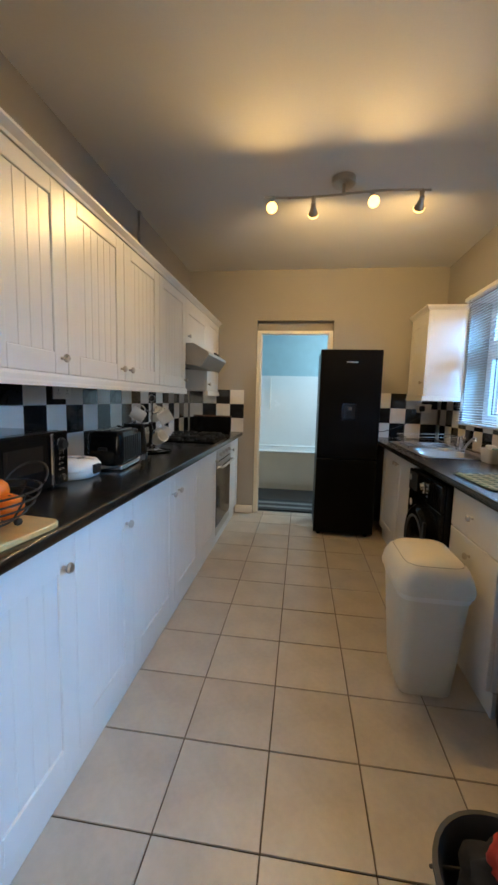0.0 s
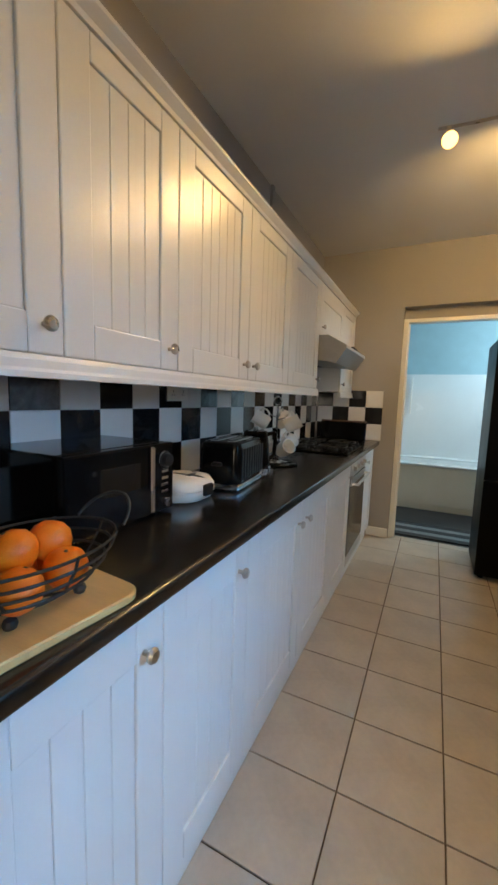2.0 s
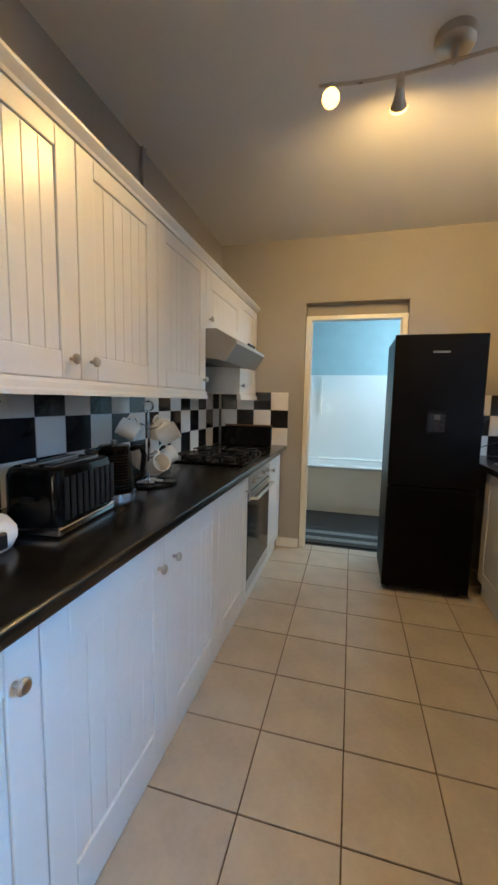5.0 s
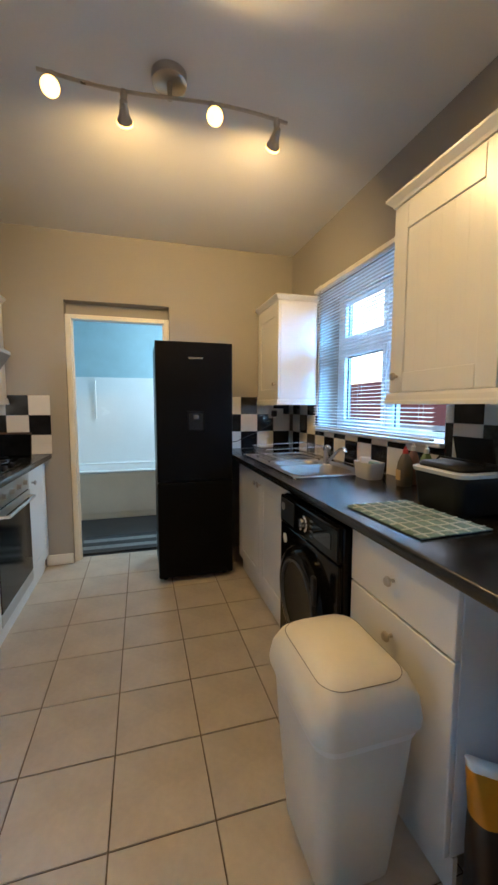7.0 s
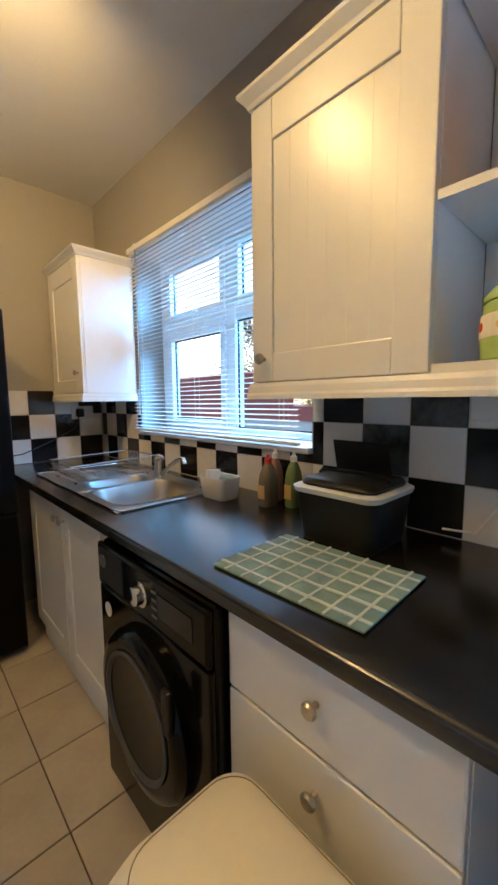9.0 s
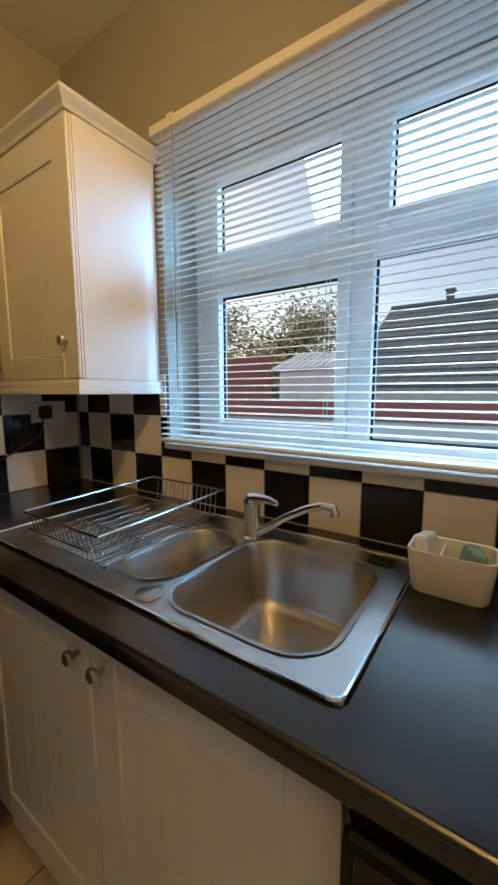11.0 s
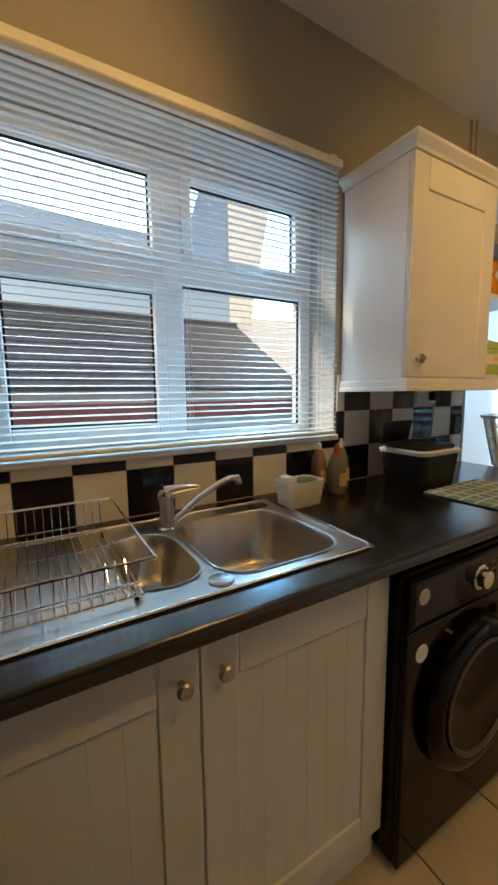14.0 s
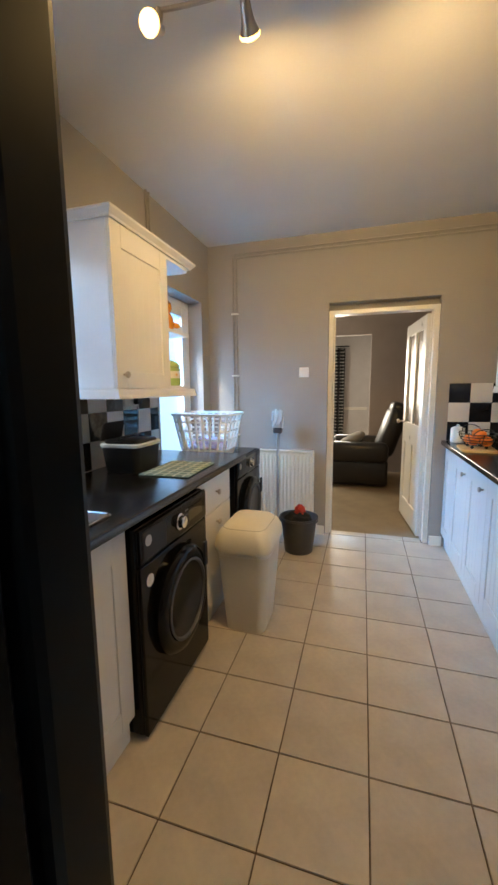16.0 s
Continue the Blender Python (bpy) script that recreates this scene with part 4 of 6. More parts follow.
smooth(part("base", soft_box(-0.36, -2.35, 0.03, 0.46, -1.5, 0.38, 0.04), LEATHER, ac), 60)
smooth(part("seat", soft_box(-0.22, -2.32, 0.36, 0.40, -1.62, 0.50, 0.06), LEATHER, ac), 60)
smooth(part("armrest", soft_box(-0.36, -1.64, 0.34, 0.42, -1.44, 0.62, 0.08), LEATHER, ac), 60)
smooth(part("armrest", soft_box(-0.36, -2.42, 0.34, 0.42, -2.24, 0.62, 0.08), LEATHER, ac), 60)
bk = soft_box(-0.12, -0.38, 0, 0.12, 0.38, 0.66, 0.09)
smooth(part("backrest", put(bk, pose(-0.29, -1.94, 0.42, 0, -18, 0)), LEATHER, ac), 60)
smooth(part("headrest", put(soft_box(-0.1, -0.30, 0, 0.1, 0.30, 0.16, 0.06), pose(-0.46, -1.94, 0.98, 0, -18, 0)), LEATHER, ac), 60)
PILLOW = mat("grey_cushion_cloth", (0.33, 0.31, 0.29), 0.9, vary=0.15, bump=0.4, bscale=200)
ps = []
for k in range(7):
    t = -1 + 2 * k / 6
    s = math.sqrt(max(0.02, 1 - t * t))
    ps.append(rrect(0, 0, 0.07 * t, 0.40 * (0.55 + 0.45 * s), 0.40 * (0.55 + 0.45 * s), 0.06))
cu = thing("cushion", (0.16, -1.78, 0.60), "grey cloth cushion resting on the armchair", "cushion")
smooth(part("cover", put(loft(ps), pose(0.13, -1.84, 0.60, 12, 28, 10)), PILLOW, cu), 60)
CURT = mat("grey_check_curtain", (0.45, 0.45, 0.46), 0.9, vary=0.1)
nt = CURT.node_tree
chk = nt.nodes.new("ShaderNodeTexBrick")
chk.inputs["Scale"].default_value = 3.5
chk.inputs["Color1"].default_value, chk.inputs["Color2"].default_value, chk.inputs["Mortar"].default_value = (0.62, 0.62, 0.62, 1), (0.32, 0.33, 0.34, 1), (0.02, 0.02, 0.025, 1)
chk.inputs["Mortar Size"].default_value, chk.offset = 0.09, 0.0
cc = nt.nodes.new("ShaderNodeTexCoord")
mp = nt.nodes.new("ShaderNodeMapping")
mp.inputs["Rotation"].default_value = (radians(90), 0, 0)
nt.links.new(cc.outputs["Object"], mp.inputs[0])
nt.links.new(mp.outputs[0], chk.inputs["Vector"])
nt.links.new(chk.outputs["Color"], nt.nodes["Principled BSDF"].inputs["Base Color"])
cn = thing("curtain", (0.65, -4.95, 0.0), "grey and black checked full-length curtain", "curtain")
wave = [(0.38 + 0.55 * k / 60, -4.95 + 0.035 * math.sin(k * 0.75)) for k in range(61)]
ring = wave + [(x, y - 0.006) for x, y in wave[::-1]]
smooth(part("cloth", loft([[(x, y, z) for x, y in ring] for z in (0.02, 2.20)]), CURT, cn))
part("pole", tube([(0.3, -4.95, 2.23), (2.2, -4.95, 2.23)], 0.012, 10), BLACKP, cn)

# ---- outside ----
GRASS = mat("garden_paving", (0.22, 0.21, 0.20), 0.9, vary=0.2, scale=3, bump=0.4)
REDP = mat("red_fence_paint", (0.45, 0.12, 0.10), 0.7, vary=0.12, scale=4, stretch=(1, 12, 1), bump=0.2)
RENDERW = mat("pale_house_render", (0.78, 0.77, 0.75), 0.9, vary=0.1, bump=0.4, bscale=40)
# Dark slate, with the haze over the roofs mixed in as paler blue-grey.
SLATE = mat("hazy_slate", (0.17, 0.18, 0.20), 0.6, vary=0.25, bump=0.2, bscale=50, piece=0.15)
# Sunshine is put into the leaf colour, since the sun lamp backlights the crowns.
LEAF = mat("sunlit_leaf", (0.30, 0.26, 0.09), 0.6, vary=0.3)
BARK = mat("bark", (0.09, 0.07, 0.05), 0.9, vary=0.3, bump=0.6)
solid("ground", boxes([(XR + 0.29, -80, -0.5, 120, 90, -0.3)]), GRASS, "grey paved yard and ground outside", "ground", "structure")
fn = thing("fence", (4.5, 2.5, -0.3), "red painted timber boundary fence", "fence")
part("base_wall", box(4.5, -6, -0.3, 4.62, 8.5, 0.99, 0.01), RENDERW, fn, "pale rendered low wall")
part("board", box(4.47, -6, 0.99, 4.60, 5.0, 1.20, 0.006), REDP, fn)
part("board", box(4.46, 5.0, 0.99, 4.60, 8.5, 1.75, 0.006), REDP, fn)

hs = thing("outhouse", (9, -2, -0.3), "low neighbouring building with a dark slate roof", "building")
rx0, rx1, rz0, rz1, ry0, ry1 = 7.3, 10.6, 1.42, 3.35, -3.5, 5.1
part("wall", box(rx0 + 0.2, ry0 + 0.2, -0.3, rx1 + 2.9, ry1 - 0.2, rz0, 0.01), RENDERW, hs)
slope = math.atan2(rz1 - rz0, rx1 - rx0)
ln = math.hypot(rx1 - rx0, rz1 - rz0)
Mr = pose(rx0, 0, rz0, 0, -math.degrees(slope), 0)
part("roof", put(box(0, ry0, -0.06, ln, ry1, -0.01), Mr), SLATE, hs)
part("roof", put(box(-ln, ry0, -0.06, 0, ry1, -0.01), pose(rx1, 0, rz1, 0, math.degrees(slope), 0) @ pose(ln, 0, 0)), SLATE, hs)
part("ridge", tube([(rx1, ry0, rz1 + 0.02), (rx1, ry1, rz1 + 0.02)], 0.07, 8), SLATE, hs)
part("barge_board", put(box(0, ry1, -0.14, ln, ry1 + 0.03, 0.02), Mr), RENDERW, hs, "pale barge board")
part("chimney", boxes([(rx1 - 0.1, 3.7, rz1 - 0.2, rx1 + 0.1, 3.86, rz1 + 0.26), (rx1 - 0.13, 3.67, rz1 + 0.26, rx1 + 0.13, 3.89, rz1 + 0.31)], 0.01), SLATE, hs)
sl = box(0, 0, 0, 0.27, 0.235, 0.012)
me = bpy.data.meshes.new("slate")
sl.to_mesh(me)
sl.free()
me.materials.append(SLATE)
course = 0
while course < 14:
    for k in range(20):
        o = new("slate", me)
        o.parent = hs
        o.matrix_basis = Matrix.Translation(-ORIGIN[hs]) @ Mr @ pose(course * 0.262, ry1 - 0.26 - k * 0.24 - (course % 2) * 0.12, 0.004, 0, 3, 0)
    course += 1

gs = thing("garden_shed", (6.5, 5.2, -0.3), "small shed with a white sheet roof behind the fence", "shed")
part("body", box(6.1, 4.75, -0.3, 6.9, 5.75, 1.64, 0.01), RENDERW, gs)
part("roof", put(box(-0.5, -0.62, 0, 0.5, 0.62, 0.05, 0.01), pose(6.5, 5.25, 1.80, 0, -18, 0)), UPVC, gs, "white corrugated sheet roof")
for k in range(9):
    part("rib", put(box(-0.5, -0.012, 0.05, 0.5, 0.012, 0.066, 0.004), pose(6.5, 4.72 + k * 0.132, 1.80, 0, -18, 0)), UPVC, gs)
part("gable_infill", loft([[(6.12, y, 1.635), (6.88, y, 1.635), (6.88, y, 1.92), (6.12, y, 1.67)] for y in (4.78, 5.72)]), RENDERW, gs)

nh = thing("neighbour_house", (8.5, -7, -0.3), "pale rendered neighbouring house with a window", "house")
part("wall", box(6.6, -12, -0.3, 11, -2.35, 8.4, 0.02), RENDERW, nh)
part("roof", loft([[(6.55, y, 8.4), (11.05, y, 8.4), (8.8, y, 10.1)] for y in (-12.05, -2.3)]), SLATE, nh)
w = part("window", boxes([(6.56, -3.6, 2.6, 6.62, -2.9, 2.66), (6.56, -3.6, 3.7, 6.62, -2.9, 3.76), (6.56, -3.6, 2.6, 6.62, -3.54, 3.76), (6.56, -2.96, 2.6, 6.62, -2.9, 3.76)], 0.004), UPVC, nh)
part("pane", box(6.575, -3.54, 2.66, 6.597, -2.96, 3.7), BLACKGLASS, w)
part("downpipe", tube([(6.55, -2.5, -0.2), (6.55, -2.5, 8.3)], 0.04, 8), BLACKP, nh)


def tree(at, h, seed):
    rnd = random.Random(seed)
    t = thing("tree", at, "half-bare garden tree with leaves coloured a sunlit yellow-green", "tree", "garden trees")
    bm = bmesh.new()
    base = Vector(at)
    tube([base, base + Vector((0.1, 0, h * 0.4)), base + Vector((0.05, 0.1, h * 0.8))], [0.16, 0.11, 0.04], 8, bm)
    tips = []
    for k in range(16):
        a, z = rnd.uniform(0, 6.28), rnd.uniform(0.3, 0.8) * h
        s = base + Vector((0.07, 0.03, z))
        e = s + Vector((math.cos(a), math.sin(a), rnd.uniform(0.3, 0.9))) * rnd.uniform(0.5, 1.1) * h * 0.28
        tube([s, (s + e) / 2 + Vector((0, 0, 0.1)), e], [0.045, 0.03, 0.01], 6, bm)
        tips.append((s, e))
    part("trunk", bm, BARK, t)
    verts, faces = [], []
    for k in range(7000):
        s, e = tips[rnd.randrange(16)]
        c = s.lerp(e, rnd.uniform(0.4, 1.1)) + Vector((rnd.gauss(0, 0.3), rnd.gauss(0, 0.3), rnd.gauss(0, 0.25)))
        u = Vector((rnd.gauss(0, 1), rnd.gauss(0, 1), rnd.gauss(0, 1))).normalized() * 0.065
        v = u.orthogonal().normalized() * 0.033
        i = len(verts)
        verts += [c - u, c + v, c + u, c - v]
        faces.append((i, i + 1, i + 2, i + 3))
    lm = bpy.data.meshes.new("crown")
    lm.from_pydata([v - base for v in verts], [], faces)
    lm.materials.append(LEAF)
    o = new("crown", lm)
    o.parent = t


for k, (x, y) in enumerate(((9.5, 7.3), (11.5, 9.0), (8.5, 9.6), (12.5, 6.6))):
    tree((x, y, -0.3), 3.6 + 0.35 * (k % 3), k + 3)

# ---- small things go here ----
def slab_loft(cx, cy, rows, n=6):
    """rows: (z, w, d, r)."""
    return loft([rrect(cx, cy, z, w, d, min(r, w / 2 - 0.001, d / 2 - 0.001), n) for z, w, d, r in rows])


# swing-top bin
# Shade of the crease round the flap, as a thin darker tube.
SEAM = mat("shadowed_seam", (0.22, 0.20, 0.16), 0.8, vary=0.1)
bn = thing("kitchen_bin", (0.575, 1.72, 0), "cream plastic kitchen bin with a domed lid", "bin")
smooth(part("body", slab_loft(0.575, 1.72, [(0.0, 0.215, 0.26, 0.04), (0.01, 0.225, 0.27, 0.045), (0.30, 0.265, 0.33, 0.05), (0.47, 0.285, 0.365, 0.055), (0.485, 0.29, 0.37, 0.055)]), CREAMP, bn), 50)
liner = part("bin_liner", slab_loft(0.575, 1.72, [(0.455, 0.290, 0.371, 0.055), (0.475, 0.297, 0.378, 0.056), (0.486, 0.296, 0.377, 0.056)]), WHITEP, bn, "edge of a white bin liner")
lid = part("lid", slab_loft(0.575, 1.72, [(0.482, 0.312, 0.394, 0.06), (0.50, 0.316, 0.398, 0.06), (0.545, 0.300, 0.385, 0.06), (0.585, 0.265, 0.345, 0.06), (0.612, 0.21, 0.28, 0.06), (0.624, 0.13, 0.18, 0.05), (0.626, 0.05, 0.08, 0.02)], 8), CREAMP, bn)
smooth(lid, 60)
part("flap_seam", tube(rrect(0.575, 1.72, 0.5975, 0.241, 0.317, 0.06, 8), 0.0011, 5, closed=True), SEAM, lid)

# bucket and mop by the radiator
bk = thing("mop_bucket", (0.46, 0.70, 0), "dark grey plastic bucket holding cleaning cloths", "bucket")
smooth(part("shell", lathe([(0.11, 0.0), (0.115, 0.005), (0.145, 0.275), (0.158, 0.285), (0.158, 0.297), (0.148, 0.297), (0.138, 0.28), (0.11, 0.03), (0, 0.025)], (0.46, 0.70, 0), n=32), GREYP, bk), 40)
part("handle", tube([(0.46 + 0.158 * math.cos(a), 0.70 + 0.03 + 0.11 * math.sin(a) * 0.4, 0.285 - 0.05 * math.sin(a)) for a in [math.pi * k / 14 for k in range(15)]], 0.004, 6), GREYP, bk)
REDC = mat("red_cloth", (0.45, 0.04, 0.02), 0.85, vary=0.2, bump=0.6, bscale=90)
BLKC = mat("black_cloth", (0.015, 0.016, 0.02), 0.9, vary=0.3, bump=0.6, bscale=90)


def crumpled(at, r, h, seed):
    b = bmesh.new()
    bmesh.ops.create_icosphere(b, subdivisions=4, radius=1)
    for v in b.verts:
        k = 1 + 0.35 * noise.noise(v.co * 2.3 + Vector((seed, 0, 0))) + 0.12 * noise.noise(v.co * 6 + Vector((0, seed, 0)))
        v.co = Vector((v.co.x * r * k, v.co.y * r * k, v.co.z * h * k)) + Vector(at)
    return b


c1 = thing("cloth", (0.46, 0.70, 0.2), "black cleaning cloth bundled in the bucket", "cloth", "cloths in the bucket")
smooth(part("fold", crumpled((0.46, 0.70, 0.265), 0.10, 0.075, 3), BLKC, c1), 80)
c2 = thing("cloth", (0.44, 0.70, 0.3), "red cloth on top of the bucket", "cloth", "cloths in the bucket")
smooth(part("fold", crumpled((0.45, 0.71, 0.345), 0.04, 0.05, 8), REDC, c2), 80)
mp_ = thing("mop", (0.70, 0.42, 0), "mop standing head up against the radiator", "mop")
part("handle", tube([(0.685, 0.47, 0.0), (0.705, 0.40, 0.95)], 0.011, 10), STEEL, mp_, "pale metal handle")
hm = part("head_clamp", box(0.665, 0.375, 0.94, 0.745, 0.415, 0.99, 0.008), GREYP, mp_)
MOPW = mat("mop_yarn", (0.50, 0.50, 0.50), 0.95, vary=0.25, bump=0.8, bscale=120)
for k in range(7):
    x = 0.668 + k * 0.0125
    part("strand", tube([(x, 0.395, 0.985), (x + 0.004 * math.sin(k), 0.38, 1.07), (x + 0.003, 0.40, 1.135 + 0.01 * math.sin(k * 2)), (x, 0.43, 1.05 - 0.02 * (k % 3))], 0.013, 8), MOPW, mp_)

# radiator, switch and pipes on the front wall
ra = thing("radiator", (0.645, YF, 0.1), "cream ribbed panel radiator under the light switch", "radiator")
RADP = mat("radiator_enamel", (0.72, 0.67, 0.55), 0.35, vary=0.04)
part("panel", box(0.395, YF + 0.03, 0.12, 0.895, YF + 0.045, 0.765, 0.006), RADP, ra)
for k in range(14):
    x = 0.42 + k * 0.0345
    part("rib", loft([[(x, YF + 0.0445, z), (x + 0.006, YF + 0.054, z), (x + 0.019, YF + 0.054, z), (x + 0.025, YF + 0.0445, z)] for z in (0.145, 0.74)]), RADP, ra)
part("top_grille", boxes([(0.39, YF + 0.005, 0.765, 0.90, YF + 0.058, 0.782)] , 0.003), RADP, ra)
part("side_cover", box(0.388, YF + 0.005, 0.12, 0.394, YF + 0.056, 0.765, 0.001), RADP, ra)
part("side_cover", box(0.896, YF + 0.005, 0.12, 0.902, YF + 0.056, 0.765, 0.001), RADP, ra)
smooth(part("valve", lathe([(0.011, 0), (0.011, 0.05), (0.017, 0.052), (0.018, 0.10), (0.0, 0.105)], (0.365, YF + 0.035, 0.09), n=14), WHITEP, ra))
part("pipe", tube([(0.365, YF + 0.035, 0.0), (0.365, YF + 0.035, 0.1)], 0.0075, 8), GLOSSW, ra)

sw = thing("light_switch", (0.49, YF, 1.47), "white square plastic light switch", "light switch")
part("plate", box(0.447, YF + 0.001, 1.432, 0.533, YF + 0.011, 1.518, 0.003), WHITEP, sw)
part("rocker", box(0.478, YF + 0.0112, 1.455, 0.502, YF + 0.016, 1.495, 0.002), WHITEP, sw)

hp = thing("heating_pipe", (0.2, YF, 2.5), "pair of painted heating pipes along the wall", "pipe")
for k in range(2):
    d = 0.032 * k
    part("pipe", tube([(1.14 - d, YF + 0.013, 0.3), (1.14 - d, YF + 0.013, 2.50 - d), (1.12 - d, YF + 0.013, 2.52 - d), (XL + 0.02, YF + 0.013, 2.52 - d)], 0.0085, 8), PAINT, hp)
for z in (0.9, 1.45, 2.0):
    part("clip", box(1.09, YF + 0.001, z, 1.155, YF + 0.023, z + 0.014, 0.002), WHITEP, hp)
up = thing("heating_pipe", (XR, 1.33, 2.1), "pair of painted pipes rising above the wall unit", "pipe")
for k in range(2):
    part("pipe", tube([(XR - 0.012, 1.315 + 0.034 * k, 2.07), (XR - 0.012, 1.315 + 0.034 * k, H)], 0.0085, 8), PAINT, up)
cnd = thing("conduit", (XL, 2.78, 2.1), "grey painted cable trunking above the wall units", "conduit")
part("trunking", box(XL + 0.001, 2.765, 2.07, XL + 0.02, 2.80, H - 0.001, 0.002), PAINT, cnd)


# laundry basket
lb = thing("laundry_basket", (1.11, 1.03, 0.845), "white slotted plastic laundry basket with clothes", "laundry basket")
LX, LY, LZ = 1.11, 1.02, 0.846
part("base", slab_loft(LX, LY, [(LZ, 0.34, 0.27, 0.06), (LZ + 0.012, 0.35, 0.28, 0.06)]), WHITEP, lb)


def lring(z, grow=0.0):
    t = (z - LZ) / 0.31
    return rrect(LX, LY, z, 0.345 + 0.10 * t + grow, 0.275 + 0.09 * t + grow, 0.07, 8)


part("rim", loft([lring(LZ + 0.298, 0.0), lring(LZ + 0.296, 0.03), lring(LZ + 0.312, 0.035), lring(LZ + 0.316, 0.0), lring(LZ + 0.298, 0.0)], cap=False), WHITEP, lb)
for a, c in ((0.012, 0.05), (0.115, 0.127), (0.18, 0.192), (0.245, 0.257)):
    part("band", loft([lring(LZ + a), lring(LZ + a, 0.006), lring(LZ + c, 0.006), lring(LZ + c), lring(LZ + a)], cap=False), WHITEP, lb)
lo, hi = lring(LZ + 0.04, 0.003), lring(LZ + 0.302, 0.003)
for k in range(0, len(lo)):
    nxt = (k + 1) % len(lo)
    span = (Vector(lo[nxt]) - Vector(lo[k])).length
    for j in range(max(1, round(span / 0.045))):
        f = j / max(1, round(span / 0.045))
        if span < 0.02 and k % 3:
            continue
        p, q = Vector(lo[k]).lerp(Vector(lo[nxt]), f), Vector(hi[k]).lerp(Vector(hi[nxt]), f)
        part("upright", tube([p, q], 0.010, 6), WHITEP, lb)
LAUN = mat("patterned_laundry", (0.55, 0.38, 0.40), 0.9, vary=0.35, scale=14, bump=0.6, bscale=80, second=(0.14, 0.10, 0.18))
for k, (x, y) in enumerate(((1.05, 1.0), (1.17, 1.05), (1.12, 0.97))):
    g = thing("garment", (x, y, LZ + 0.06), "crumpled patterned garment in the laundry basket", "clothes", "laundry")
    smooth(part("fold", crumpled((x, y, LZ + 0.065), 0.085, 0.055, k + 20), LAUN, g), 80)

# cereal-style bag by the drawers
BAGY = mat("orange_printed_bag", (0.62, 0.27, 0.015), 0.45, vary=0.15, scale=8, bump=0.3, bscale=40)
BAGB = mat("dark_brown_bag", (0.028, 0.017, 0.012), 0.4, vary=0.3, bump=0.3, bscale=40)
bg = thing("food_bag", (0.92, 1.42, 0), "brown and orange printed pet food sack with white rim", "bag")


def sack(rows, seed):
    """A soft upright sack: rounded sections that flatten towards the top, with creased sides."""
    rings = []
    for z, w, d, lean in rows:
        ring = []
        for x, y, _ in rrect(0.925, 1.425 + lean, z, w, d, min(0.035, d / 2 - 0.002), 9):
            k = noise.noise(Vector((x * 9 + seed, y * 9, z * 11))) * 0.011 + noise.noise(Vector((x * 26, y * 26 + seed, z * 24))) * 0.004
            ring.append((x + k * 0.5, y + k * (0.3 if y > 1.425 else 1), z + k * 0.6 * (z > 0.2)))
        rings.append(ring)
    bm = loft(rings)
    for v in bm.verts:
        v.co.z *= 0.95 - 0.75 * (v.co.x - 0.925)
    return put(bm, BAG_AT)


BAG_AT = pose(0.925, 1.40, 0, 0, 0, -20) @ pose(-0.925, -1.425, 0)
smooth(part("lower_sack", sack([(0.008, 0.264, 0.085, 0), (0.02, 0.277, 0.098, 0), (0.07, 0.286, 0.106, 0), (0.13, 0.286, 0.102, 0), (0.19, 0.289, 0.093, 0.004), (0.24, 0.290, 0.081, 0.008), (0.285, 0.292, 0.068, 0.012)], 2), BAGB, bg), 70)
smooth(part("upper_sack", sack([(0.285, 0.292, 0.068, 0.012), (0.32, 0.295, 0.056, 0.018), (0.355, 0.297, 0.044, 0.024), (0.385, 0.297, 0.036, 0.028)], 2), BAGY, bg, "orange top band"), 70)
smooth(part("rim", sack([(0.385, 0.297, 0.036, 0.028), (0.396, 0.299, 0.029, 0.031), (0.402, 0.297, 0.022, 0.034)], 2), WHITEP, bg, "white crumpled top edge"), 70)
for k in range(5):
    part("print_bar", put(box(0.0, -0.002, 0, 0.024, 0.002, 0.03, 0.0008), BAG_AT @ pose(0.85 + k * 0.031, 1.381, 0.215 - 0.007 * k, -9, 0, 0)), CANE, bg, "pale unreadable lettering strip")

# things on the long worktop
mw = thing("microwave", (-1.07, 1.12, WT), "black microwave oven with chrome handle strip", "microwave")
mx, my0, my1, mz0, mz1 = -0.925, 0.975, 1.365, WT + 0.012, 1.124
part("body", box(-1.235, my0, mz0, mx - 0.032, my1, mz1, 0.006, seg=2), BLACKG, mw)
md = part("door", box(mx - 0.03, my0, mz0, mx, my1 - 0.092, mz1, 0.006, seg=2), BLACKG, mw)
part("window", box(mx, my0 + 0.055, mz0 + 0.045, mx + 0.0012, my1 - 0.15, mz1 - 0.045), BLACKGLASS, md)
part("handle_strip", box(mx, my1 - 0.112, mz0 + 0.006, mx + 0.010, my1 - 0.095, mz1 - 0.006, 0.004), CHROME, md, "tall chrome handle strip")
mc = part("control_panel", box(mx - 0.03, my1 - 0.090, mz0, mx, my1, mz1, 0.006, seg=2), BLACKG, mw)
smooth(part("dial", lathe([(0.026, 0), (0.026, 0.004), (0.021, 0.006), (0.019, 0.02), (0, 0.021)], (mx, my1 - 0.045, mz1 - 0.05), (1, 0, 0), 20), BLACKP, mc))
part("dial_ring", tube([(mx + 0.004, my1 - 0.045 + 0.027 * math.cos(a), mz1 - 0.05 + 0.027 * math.sin(a)) for a in [2 * math.pi * k / 24 for k in range(24)]], 0.0018, 5, closed=True), CHROME, mc)
